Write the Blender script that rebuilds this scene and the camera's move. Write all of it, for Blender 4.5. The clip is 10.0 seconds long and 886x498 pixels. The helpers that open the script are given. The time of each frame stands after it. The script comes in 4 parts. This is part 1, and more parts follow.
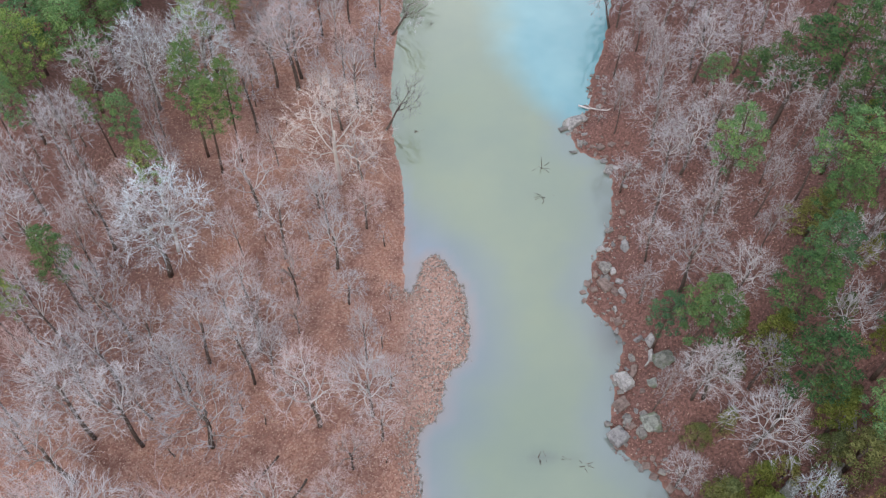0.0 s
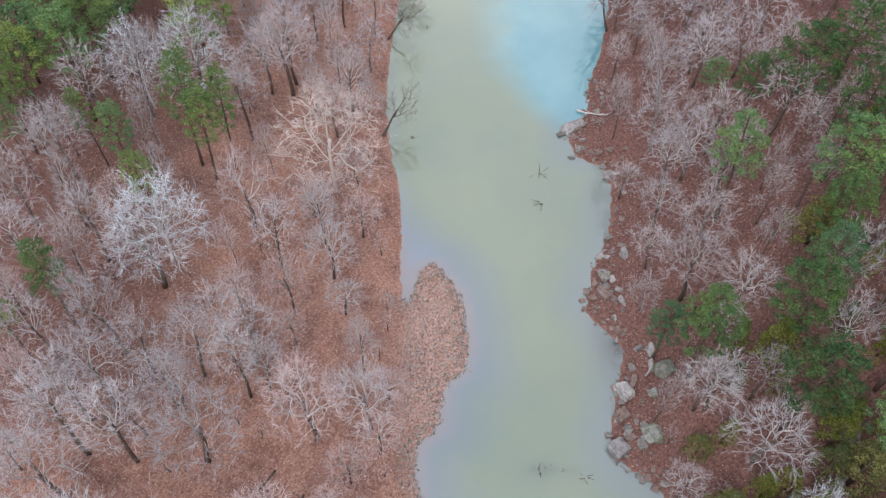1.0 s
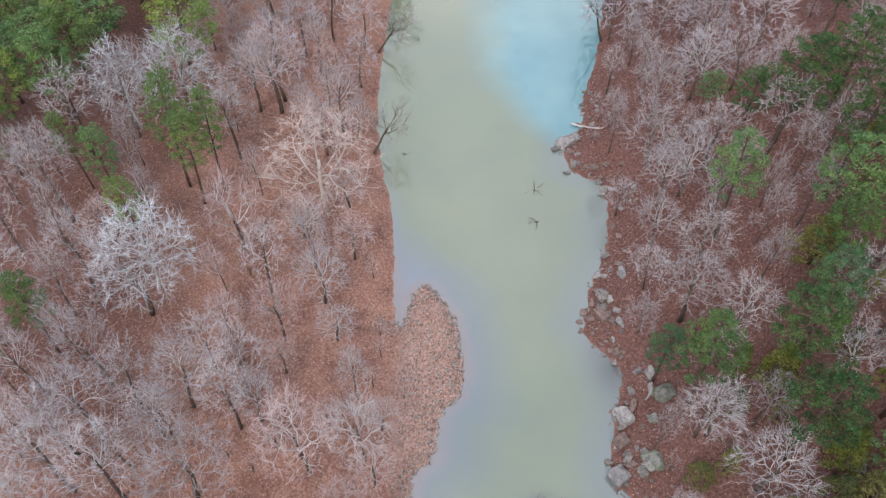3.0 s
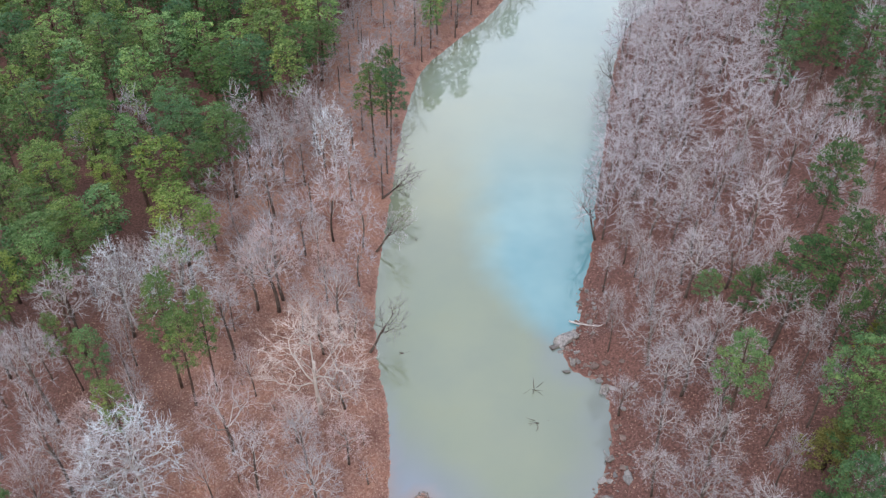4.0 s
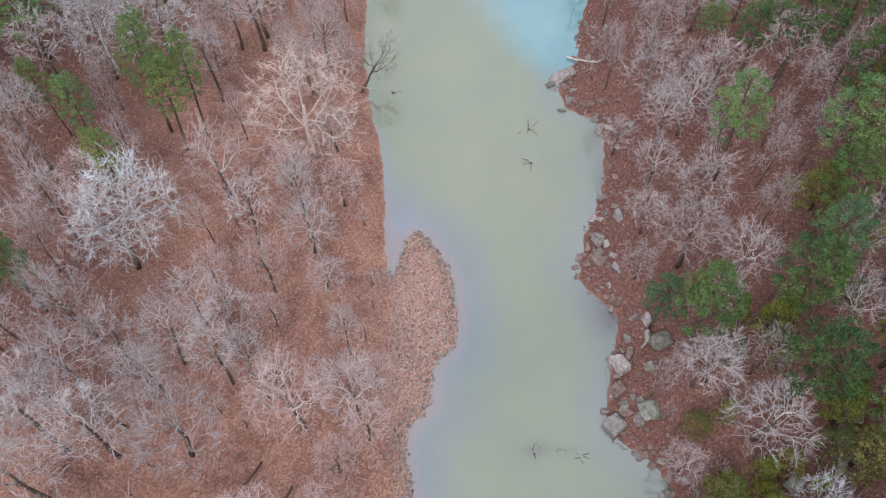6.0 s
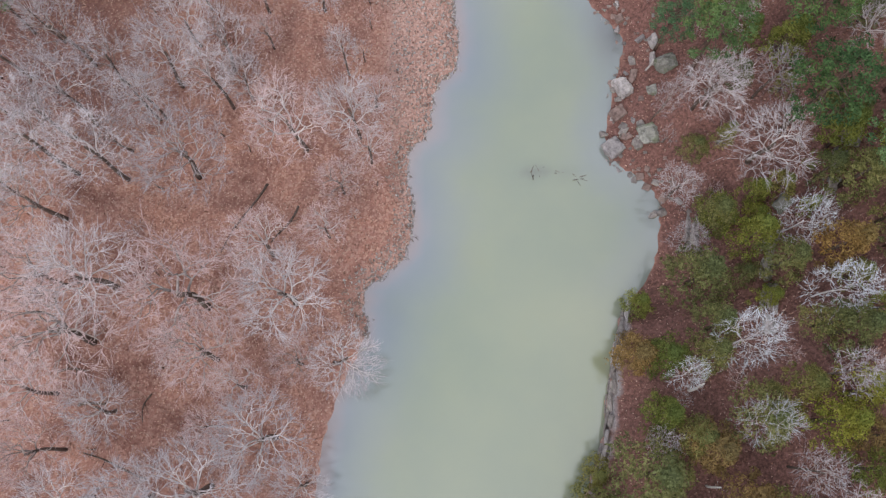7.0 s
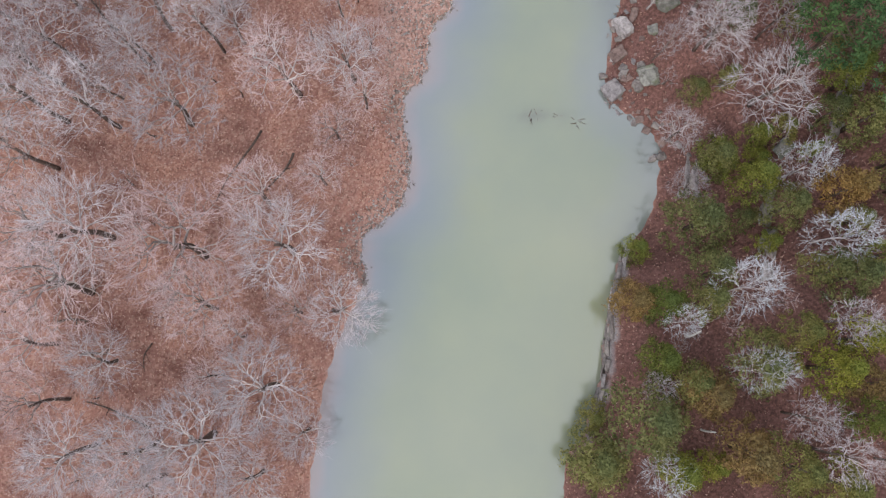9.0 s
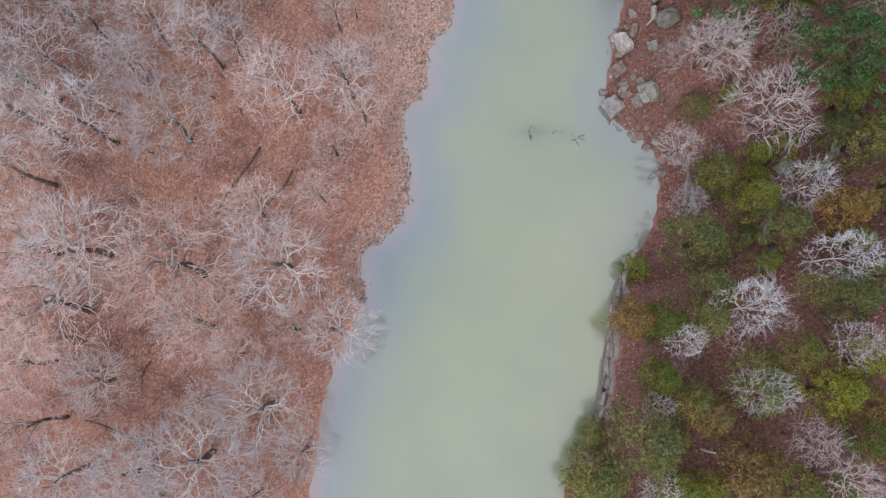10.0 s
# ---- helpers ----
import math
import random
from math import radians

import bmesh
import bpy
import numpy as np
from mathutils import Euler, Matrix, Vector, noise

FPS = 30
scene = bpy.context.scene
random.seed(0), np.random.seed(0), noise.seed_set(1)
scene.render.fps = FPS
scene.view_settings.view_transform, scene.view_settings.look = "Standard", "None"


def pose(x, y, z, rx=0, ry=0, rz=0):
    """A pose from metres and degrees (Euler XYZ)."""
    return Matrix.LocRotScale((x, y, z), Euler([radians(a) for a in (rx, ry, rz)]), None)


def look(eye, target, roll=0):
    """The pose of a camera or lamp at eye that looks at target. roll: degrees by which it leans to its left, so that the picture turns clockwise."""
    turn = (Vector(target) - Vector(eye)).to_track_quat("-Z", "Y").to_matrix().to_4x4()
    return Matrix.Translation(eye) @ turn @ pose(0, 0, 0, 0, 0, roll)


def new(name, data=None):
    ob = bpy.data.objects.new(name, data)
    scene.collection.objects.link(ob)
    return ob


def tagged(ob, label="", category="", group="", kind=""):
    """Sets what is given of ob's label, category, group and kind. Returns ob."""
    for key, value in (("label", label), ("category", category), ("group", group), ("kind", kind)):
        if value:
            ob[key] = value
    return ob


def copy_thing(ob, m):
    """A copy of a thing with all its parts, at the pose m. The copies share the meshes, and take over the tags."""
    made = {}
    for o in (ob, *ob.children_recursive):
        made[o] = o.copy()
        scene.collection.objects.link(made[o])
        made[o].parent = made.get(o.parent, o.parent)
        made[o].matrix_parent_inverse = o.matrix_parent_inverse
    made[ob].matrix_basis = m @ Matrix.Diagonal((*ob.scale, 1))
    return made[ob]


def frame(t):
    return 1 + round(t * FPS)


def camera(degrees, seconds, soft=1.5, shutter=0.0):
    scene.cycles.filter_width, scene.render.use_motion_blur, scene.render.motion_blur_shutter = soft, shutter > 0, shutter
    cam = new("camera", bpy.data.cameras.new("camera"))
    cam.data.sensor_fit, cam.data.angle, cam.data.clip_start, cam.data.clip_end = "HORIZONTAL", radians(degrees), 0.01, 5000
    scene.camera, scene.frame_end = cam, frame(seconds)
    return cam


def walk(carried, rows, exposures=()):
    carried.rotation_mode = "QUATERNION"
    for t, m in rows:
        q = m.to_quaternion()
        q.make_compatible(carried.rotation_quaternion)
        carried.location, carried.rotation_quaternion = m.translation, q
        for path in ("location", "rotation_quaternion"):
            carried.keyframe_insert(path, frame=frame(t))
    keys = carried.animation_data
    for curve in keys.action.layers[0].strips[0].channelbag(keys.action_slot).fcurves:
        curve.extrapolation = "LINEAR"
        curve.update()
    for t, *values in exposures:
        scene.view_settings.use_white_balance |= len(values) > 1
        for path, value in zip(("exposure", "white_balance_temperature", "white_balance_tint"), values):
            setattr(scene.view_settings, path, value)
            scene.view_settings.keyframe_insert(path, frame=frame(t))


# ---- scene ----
cam = camera(55.9, 10.0, soft=1.25)
PATH = [
    (0, (-0.166, -0.311, 86.825), (-0.179, 0.909, 85.24), 1.4),
    (0.5, (-0.168, 0.619, 86.828), (-0.178, 1.836, 85.241), 1.3),
    (1, (-0.148, 1.571, 86.816), (-0.156, 2.785, 85.227), 1.2),
    (1.5, (-0.088, 2.524, 86.803), (-0.093, 3.736, 85.212), 1.1),
    (2, (0.019, 3.493, 86.791), (0.015, 4.702, 85.198), 0.9),
    (3.3, (0.308, 5.969, 86.794), (0.307, 7.179, 85.201), 0.6),
    (3.5, (0.338, 6.36, 86.794), (0.336, 7.67, 85.283), 0.5),
    (3.8, (0.36, 6.953, 86.801), (0.359, 8.403, 85.423), 0.4),
    (4, (0.372, 7.349, 86.805), (0.37, 8.883, 85.522), 0.4),
    (4.3, (0.395, 7.931, 86.81), (0.394, 9.582, 85.681), 0.3),
    (4.5, (0.412, 8.296, 86.812), (0.413, 9.973, 85.723), 0.2),
    (5, (0.468, 9.13, 86.814), (0.472, 10.658, 85.523), 0.2),
    (5.5, (0.556, 9.774, 86.823), (0.567, 11.079, 85.307), 0.2),
    (5.7, (0.596, 9.943, 86.829), (0.607, 11.146, 85.232), 0.2),
    (6.8, (0.811, 10.456, 86.942), (0.814, 11.011, 85.02), -0.1),
    (7, (0.827, 10.545, 86.947), (0.828, 10.971, 84.993), -0.3),
    (7.5, (0.809, 10.815, 86.955), (0.81, 11.057, 84.97), -0.3),
    (8, (0.782, 11.328, 86.941), (0.784, 11.572, 84.955), -0.2),
    (8.5, (0.761, 12.115, 86.923), (0.765, 12.361, 84.939), 0.2),
    (9, (0.75, 13.096, 86.91), (0.757, 13.34, 84.925), 0.7),
    (9.5, (0.724, 14.124, 86.901), (0.733, 14.366, 84.916), 1.3),
    (10, (0.678, 15.147, 86.9), (0.689, 15.385, 84.915), 1.7),
]
walk(cam, [(t, look(eye, target, roll)) for t, eye, target, roll in PATH], [(0, 0.03, 6200, 5), (0.7, 0.03, 6280, 7), (2, 0.03, 6420, 9), (3.5, 0, 6400, 9), (4.5, 0, 6150, 6.5), (5.5, 0, 6450, 9.5), (7, 0, 6580, 11), (10, 0, 6600, 11)])
# ---- world, sun ----
SUN_TURN, SUN_UP = 200.0, 50.0
world = bpy.data.worlds.new("sky")
scene.world = world
world.use_nodes = True
wn, wl = world.node_tree.nodes, world.node_tree.links
sky = wn.new("ShaderNodeTexSky")
sky.sky_type, sky.sun_disc = "NISHITA", False
sky.sun_elevation, sky.sun_rotation = radians(SUN_UP), radians(SUN_TURN)
grey = wn.new("ShaderNodeMix")
grey.data_type = "RGBA"
grey.inputs["Factor"].default_value = 0.78
grey.inputs["B"].default_value = (6.4, 6.9, 7.9, 1)
cloud = wn.new("ShaderNodeTexNoise")
cloud.inputs["Scale"].default_value, cloud.inputs["Detail"].default_value = 2.6, 5.0
cover = wn.new("ShaderNodeValToRGB")
cover.color_ramp.elements[0].position, cover.color_ramp.elements[0].color = 0.36, (4.4, 5.4, 6.9, 1)
cover.color_ramp.elements[1].position, cover.color_ramp.elements[1].color = 0.62, (8.3, 8.4, 8.8, 1)
wl.new(wn.new("ShaderNodeTexCoord").outputs["Generated"], cloud.inputs["Vector"])
wl.new(cloud.outputs["Fac"], cover.inputs["Fac"])
rise = wn.new("ShaderNodeSeparateXYZ")
glow = wn.new("ShaderNodeMapRange")
glow.inputs["From Max"].default_value, glow.inputs["To Min"].default_value, glow.inputs["To Max"].default_value = 0.6, 1.25, 0.98
bright = wn.new("ShaderNodeVectorMath")
bright.operation = "SCALE"
wl.new(wn["Texture Coordinate"].outputs["Generated"], rise.inputs["Vector"])
wl.new(rise.outputs["Z"], glow.inputs["Value"])
wl.new(cover.outputs["Color"], bright.inputs[0])
wl.new(glow.outputs["Result"], bright.inputs["Scale"])
wl.new(bright.outputs["Vector"], grey.inputs["B"])
wl.new(sky.outputs["Color"], grey.inputs["A"])
wl.new(grey.outputs["Result"], wn["Background"].inputs["Color"])
wn["Background"].inputs["Strength"].default_value = 0.22
sun_data = bpy.data.lights.new("sun", "SUN")
sun_data.energy, sun_data.angle, sun_data.color = 1.35, radians(18), (1.0, 0.96, 0.91)
sun = new("sun", sun_data)
sun.matrix_world = look((0, 0, 200), (math.sin(radians(SUN_TURN)) * -100, math.cos(radians(SUN_TURN)) * -100, 200 - 100 * math.tan(radians(SUN_UP))))


# ---- materials ----
def material(name, rough=0.9, spec=0.2):
    m = bpy.data.materials.new(name)
    m.use_nodes = True
    b = m.node_tree.nodes["Principled BSDF"]
    b.inputs["Roughness"].default_value = rough
    b.inputs["Specular IOR Level"].default_value = spec
    return m, m.node_tree.nodes, m.node_tree.links, b


def ramp(nodes, links, source, stops):
    r = nodes.new("ShaderNodeValToRGB")
    e = r.color_ramp.elements
    while len(e) < len(stops):
        e.new(0.5)
    for el, (at, col) in zip(e, stops):
        el.position, el.color = at, (*col, 1)
    links.new(source, r.inputs["Fac"])
    return r.outputs["Color"]


def noise_of(nodes, links, scale, detail=3.0, rough=0.6, coord=None, kind="ShaderNodeTexNoise"):
    n = nodes.new(kind)
    n.inputs["Scale"].default_value = scale
    if kind == "ShaderNodeTexNoise":
        n.inputs["Detail"].default_value, n.inputs["Roughness"].default_value = detail, rough
    if coord:
        links.new(coord, n.inputs["Vector"])
    return n


def blend(nodes, links, fac, a, b, mode="MIX"):
    m = nodes.new("ShaderNodeMix")
    m.data_type, m.blend_type = "RGBA", mode
    for key, v in (("Factor", fac), ("A", a), ("B", b)):
        if isinstance(v, (int, float)):
            m.inputs[key].default_value = v
        elif isinstance(v, tuple):
            m.inputs[key].default_value = (*v, 1)
        else:
            links.new(v, m.inputs[key])
    return m.outputs["Result"]


def bump(nodes, links, height, bsdf, strength, distance):
    b = nodes.new("ShaderNodeBump")
    b.inputs["Strength"].default_value, b.inputs["Distance"].default_value = strength, distance
    links.new(height, b.inputs["Height"])
    links.new(b.outputs["Normal"], bsdf.inputs["Normal"])


def attribute(nodes, name):
    a = nodes.new("ShaderNodeAttribute")
    a.attribute_name = name
    return a.outputs["Fac"]


def ground_material():
    m, n, l, b = material("leaf_litter", 0.95, 0.1)
    co = n.new("ShaderNodeTexCoord").outputs["Object"]
    fine = noise_of(n, l, 5.0, 6, 0.75, co)
    cells = noise_of(n, l, 4.5, coord=co, kind="ShaderNodeTexVoronoi")
    broad = noise_of(n, l, 0.2, 6, 0.68, co)
    leaf = ramp(n, l, fine.outputs["Fac"], [(0.28, (0.11, 0.053, 0.042)), (0.45, (0.265, 0.132, 0.102)), (0.6, (0.37, 0.20, 0.158)), (0.78, (0.55, 0.37, 0.30))])
    flecks = ramp(n, l, cells.outputs["Color"], [(0.1, (0.21, 0.094, 0.068)), (0.5, (0.34, 0.17, 0.13)), (0.85, (0.53, 0.35, 0.27))])
    leaf = blend(n, l, 0.45, leaf, flecks)
    patch = ramp(n, l, broad.outputs["Fac"], [(0.32, (0.52, 0.47, 0.47)), (0.5, (0.95, 0.95, 0.95)), (0.68, (1.14, 1.1, 1.02))])
    leaf = blend(n, l, 1.0, leaf, patch, "MULTIPLY")
    # dark red litter of the steep bank, reused as painted shade under trees
    hill_and_shade = ramp(n, l, noise_of(n, l, 3.0, 6, 0.75, co).outputs["Fac"], [(0.3, (0.05, 0.029, 0.024)), (0.5, (0.158, 0.077, 0.063)), (0.7, (0.29, 0.156, 0.13))])
    leaf = blend(n, l, attribute(n, "hill_and_shade"), leaf, hill_and_shade)
    stones = noise_of(n, l, 6.0, coord=co, kind="ShaderNodeTexVoronoi")
    pebble = ramp(n, l, stones.outputs["Color"], [(0.0, (0.27, 0.15, 0.12)), (0.5, (0.38, 0.22, 0.175)), (1.0, (0.52, 0.36, 0.30))])
    leaf = blend(n, l, attribute(n, "gravel"), leaf, pebble)
    rock = ramp(n, l, fine.outputs["Fac"], [(0.3, (0.12, 0.11, 0.11)), (0.6, (0.34, 0.32, 0.31)), (0.8, (0.5, 0.48, 0.46))])
    leaf = blend(n, l, attribute(n, "rock"), leaf, rock)
    l.new(leaf, b.inputs["Base Color"])
    bump(n, l, fine.outputs["Fac"], b, 0.7, 0.12)
    return m


def water_material():
    m, n, l, b = material("river_water", 0.025, 0.5)
    b.inputs["IOR"].default_value = 1.5
    b.inputs["Coat Weight"].default_value, b.inputs["Coat IOR"].default_value, b.inputs["Coat Roughness"].default_value = 1.0, 1.5, 0.03
    b.inputs["Specular IOR Level"].default_value = 1.0
    co = n.new("ShaderNodeTexCoord").outputs["Object"]
    broad = noise_of(n, l, 0.05, 4, 0.55, co)
    silt = ramp(n, l, broad.outputs["Fac"], [(0.35, (0.185, 0.202, 0.135)), (0.55, (0.208, 0.222, 0.136)), (0.7, (0.218, 0.222, 0.126))])
    col = blend(n, l, attribute(n, "cool"), silt, (0.165, 0.18, 0.185))
    deep = ramp(n, l, noise_of(n, l, 0.07, 3, 0.5, co).outputs["Fac"], [(0.34, (0.12, 0.26, 0.285)), (0.66, (0.20, 0.34, 0.345))])
    col = blend(n, l, attribute(n, "clear"), col, deep)
    # paler with distance: the sky's reflection put into the water colour
    col = blend(n, l, attribute(n, "sky_sheen"), col, (0.39, 0.45, 0.435))
    col = blend(n, l, attribute(n, "shallow"), col, (0.20, 0.21, 0.245))
    col = blend(n, l, attribute(n, "bed"), col, (0.25, 0.18, 0.155))
    col = blend(n, l, attribute(n, "murk"), col, (0.085, 0.08, 0.075))
    l.new(col, b.inputs["Base Color"])
    rip = noise_of(n, l, 1.6, 3, 0.5, co)
    lap = n.new("ShaderNodeMath")
    lap.operation = "MULTIPLY_ADD"
    l.new(attribute(n, "lapping"), lap.inputs[0])
    l.new(noise_of(n, l, 2.6, 4, 0.6, co).outputs["Fac"], lap.inputs[1])
    l.new(rip.outputs["Fac"], lap.inputs[2])
    bump(n, l, lap.outputs["Value"], b, 0.02, 0.1)
    return m


def bark_material(name, dark, pale, scale=3.0):
    m, n, l, b = material(name, 0.9, 0.15)
    co = n.new("ShaderNodeTexCoord").outputs["Object"]
    f = noise_of(n, l, scale, 5, 0.7, co)
    c = ramp(n, l, f.outputs["Fac"], [(0.3, dark), (0.68, pale)])
    rnd = n.new("ShaderNodeObjectInfo").outputs["Random"]
    c = blend(n, l, 1.0, c, ramp(n, l, rnd, [(0, (0.78, 0.76, 0.76)), (0.5, (1, 1, 1)), (1, (1.15, 1.12, 1.1))]), "MULTIPLY")
    l.new(c, b.inputs["Base Color"])
    bump(n, l, f.outputs["Fac"], b, 0.5, 0.05)
    return m


def leaf_material(name, low, mid, high, rough=0.7, uneven=1.0):
    m, n, l, b = material(name, rough, 0.25)
    geo = n.new("ShaderNodeNewGeometry").outputs["Random Per Island"]
    c = ramp(n, l, geo, [(0.0, low), (0.5, mid), (1.0, high)])
    rnd = n.new("ShaderNodeObjectInfo").outputs["Random"]
    c = blend(n, l, 1.0, c, ramp(n, l, rnd, [(0, (0.62, 0.7, 0.74)), (0.5, (1, 1, 1)), (1, (1.26, 1.17, 0.92))]), "MULTIPLY")
    drift = noise_of(n, l, 0.16, 2, 0.5, n.new("ShaderNodeTexCoord").outputs["Object"])
    c = blend(n, l, uneven, c, ramp(n, l, drift.outputs["Fac"], [(0.32, (0.64, 0.76, 0.82)), (0.5, (1, 1, 1)), (0.68, (1.3, 1.14, 0.86))]), "MULTIPLY")
    l.new(c, b.inputs["Base Color"])
    t = n.new("ShaderNodeBsdfTranslucent")
    l.new(c, t.inputs["Color"])
    mix = n.new("ShaderNodeMixShader")
    mix.inputs["Fac"].default_value = 0.36
    l.new(b.outputs["BSDF"], mix.inputs[1])
    l.new(t.outputs["BSDF"], mix.inputs[2])
    l.new(mix.outputs["Shader"], n["Material Output"].inputs["Surface"])
    return m


def rock_material(name, dark, pale, moss):
    m, n, l, b = material(name, 0.88, 0.25)
    co = n.new("ShaderNodeTexCoord").outputs["Object"]
    f = noise_of(n, l, 1.6, 7, 0.7, co)
    c = ramp(n, l, f.outputs["Fac"], [(0.3, dark), (0.55, pale), (0.8, tuple(min(1, v * 1.25) for v in pale))])
    g = noise_of(n, l, 0.7, 4, 0.6, co)
    c = blend(n, l, ramp(n, l, g.outputs["Fac"], [(0.5, (0, 0, 0)), (0.64, (moss, moss, moss))]), c, (0.10, 0.12, 0.06))
    rnd = n.new("ShaderNodeObjectInfo").outputs["Random"]
    c = blend(n, l, 1.0, c, ramp(n, l, rnd, [(0, (0.75, 0.72, 0.72)), (1, (1.15, 1.1, 1.08))]), "MULTIPLY")
    l.new(c, b.inputs["Base Color"])
    bump(n, l, f.outputs["Fac"], b, 0.8, 0.12)
    return m


GROUND, WATER = ground_material(), water_material()
BARK = bark_material("dark_bark", (0.058, 0.041, 0.033), (0.165, 0.122, 0.10))
BARK_PALE = bark_material("pale_bark", (0.28, 0.24, 0.22), (0.62, 0.58, 0.54), 1.2)
BARK_PINE = bark_material("pine_bark", (0.06, 0.04, 0.03), (0.17, 0.11, 0.085))
LIMB = bark_material("pale_grey_limb_bark", (0.36, 0.31, 0.29), (0.66, 0.59, 0.565), 1.0)
LIMB_TAN = bark_material("tan_limb_bark", (0.36, 0.295, 0.255), (0.62, 0.53, 0.475), 0.8)
LIMB_DARK = bark_material("brown_grey_limb_bark", (0.18, 0.147, 0.132), (0.42, 0.36, 0.33), 1.0)
TWIG = bark_material("pinkish_grey_twigs", (0.40, 0.285, 0.265), (0.63, 0.475, 0.45), 0.6)
TWIG_GREY = bark_material("lilac_grey_twigs", (0.30, 0.262, 0.262), (0.53, 0.478, 0.48), 0.6)
# far trees only: bluish air haze mixed into the twig colour
TWIG_FAR = bark_material("haze_tinted_grey_twigs", (0.35, 0.31, 0.32), (0.57, 0.515, 0.535), 0.3)
TWIG_BROWN = bark_material("brownish_grey_twigs", (0.23, 0.19, 0.185), (0.44, 0.385, 0.38), 0.3)
TWIG_DARK = bark_material("dark_grey_twigs", (0.15, 0.125, 0.115), (0.34, 0.30, 0.28), 0.8)
TWIG_WHITE = bark_material("bluish_white_twigs", (0.50, 0.515, 0.54), (0.77, 0.785, 0.81), 0.6)
TWIG_PALE = bark_material("whitish_grey_twigs", (0.40, 0.405, 0.42), (0.67, 0.675, 0.69), 0.6)
TWIG_TAN = bark_material("tan_twigs", (0.37, 0.29, 0.255), (0.58, 0.475, 0.43), 0.6)
NEEDLE = leaf_material("pine_needles", (0.07, 0.135, 0.055), (0.14, 0.24, 0.10), (0.215, 0.32, 0.145))
# lightened for the far pine stand: distance haze put into the needle colour
NEEDLE_BACK = leaf_material("haze_lifted_needles", (0.085, 0.155, 0.055), (0.185, 0.30, 0.115), (0.31, 0.43, 0.185))
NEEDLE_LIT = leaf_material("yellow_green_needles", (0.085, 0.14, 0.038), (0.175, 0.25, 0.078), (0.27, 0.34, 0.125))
NEEDLE_DEEP = leaf_material("deep_green_needles", (0.044, 0.086, 0.027), (0.094, 0.163, 0.05), (0.16, 0.243, 0.084))
CEDAR = leaf_material("olive_cedar_sprays", (0.085, 0.085, 0.028), (0.185, 0.18, 0.06), (0.29, 0.275, 0.105))
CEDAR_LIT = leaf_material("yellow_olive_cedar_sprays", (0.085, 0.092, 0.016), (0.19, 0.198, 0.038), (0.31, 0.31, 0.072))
CEDAR_RUST = leaf_material("rusty_cedar_sprays", (0.12, 0.075, 0.028), (0.27, 0.165, 0.06), (0.39, 0.26, 0.10))
ROCK = rock_material("grey_sandstone", (0.075, 0.065, 0.06), (0.28, 0.25, 0.23), 0.5)
ROCK_PALE = rock_material("pale_sandstone", (0.11, 0.10, 0.095), (0.37, 0.34, 0.33), 0.25)
ROCK_MOSSY = rock_material("mossy_sandstone", (0.08, 0.08, 0.065), (0.26, 0.255, 0.225), 0.75)
ROCK_RED = rock_material("reddish_sandstone", (0.09, 0.06, 0.05), (0.27, 0.195, 0.17), 0.15)
LEAVES = leaf_material("fallen_leaves", (0.20, 0.10, 0.075), (0.36, 0.185, 0.135), (0.62, 0.43, 0.34), 0.9, 0.25)
PEBBLES = leaf_material("river_pebbles", (0.30, 0.222, 0.187), (0.43, 0.325, 0.28), (0.72, 0.64, 0.59), 0.85, 0.2)


# ---- mesh helpers ----
def mesh_of(name, verts, tris, mat, smooth_shade=False, second=None, split=0):
    """A mesh of triangles; those from number split on take the second material."""
    verts, tris = np.asarray(verts, np.float32).reshape(-1, 3), np.asarray(tris, np.int32).reshape(-1, 3)
    me = bpy.data.meshes.new(name)
    me.vertices.add(len(verts))
    me.vertices.foreach_set("co", verts.ravel())
    me.loops.add(len(tris) * 3)
    me.loops.foreach_set("vertex_index", tris.ravel())
    me.polygons.add(len(tris))
    me.polygons.foreach_set("loop_start", np.arange(0, len(tris) * 3, 3, dtype=np.int32))
    me.polygons.foreach_set("loop_total", np.full(len(tris), 3, np.int32))
    me.polygons.foreach_set("use_smooth", np.full(len(tris), smooth_shade))
    me.update(calc_edges=True)
    me.materials.append(mat)
    if second:
        me.materials.append(second)
        me.polygons.foreach_set("material_index", (np.arange(len(tris)) >= split).astype(np.int32))
    return me


def part(name, me, parent, label=""):
    ob = new(name, me)
    ob.parent = parent
    if label:
        tagged(ob, label)
    return ob


def unit(v):
    return v / (np.linalg.norm(v, axis=-1, keepdims=True) + 1e-9)


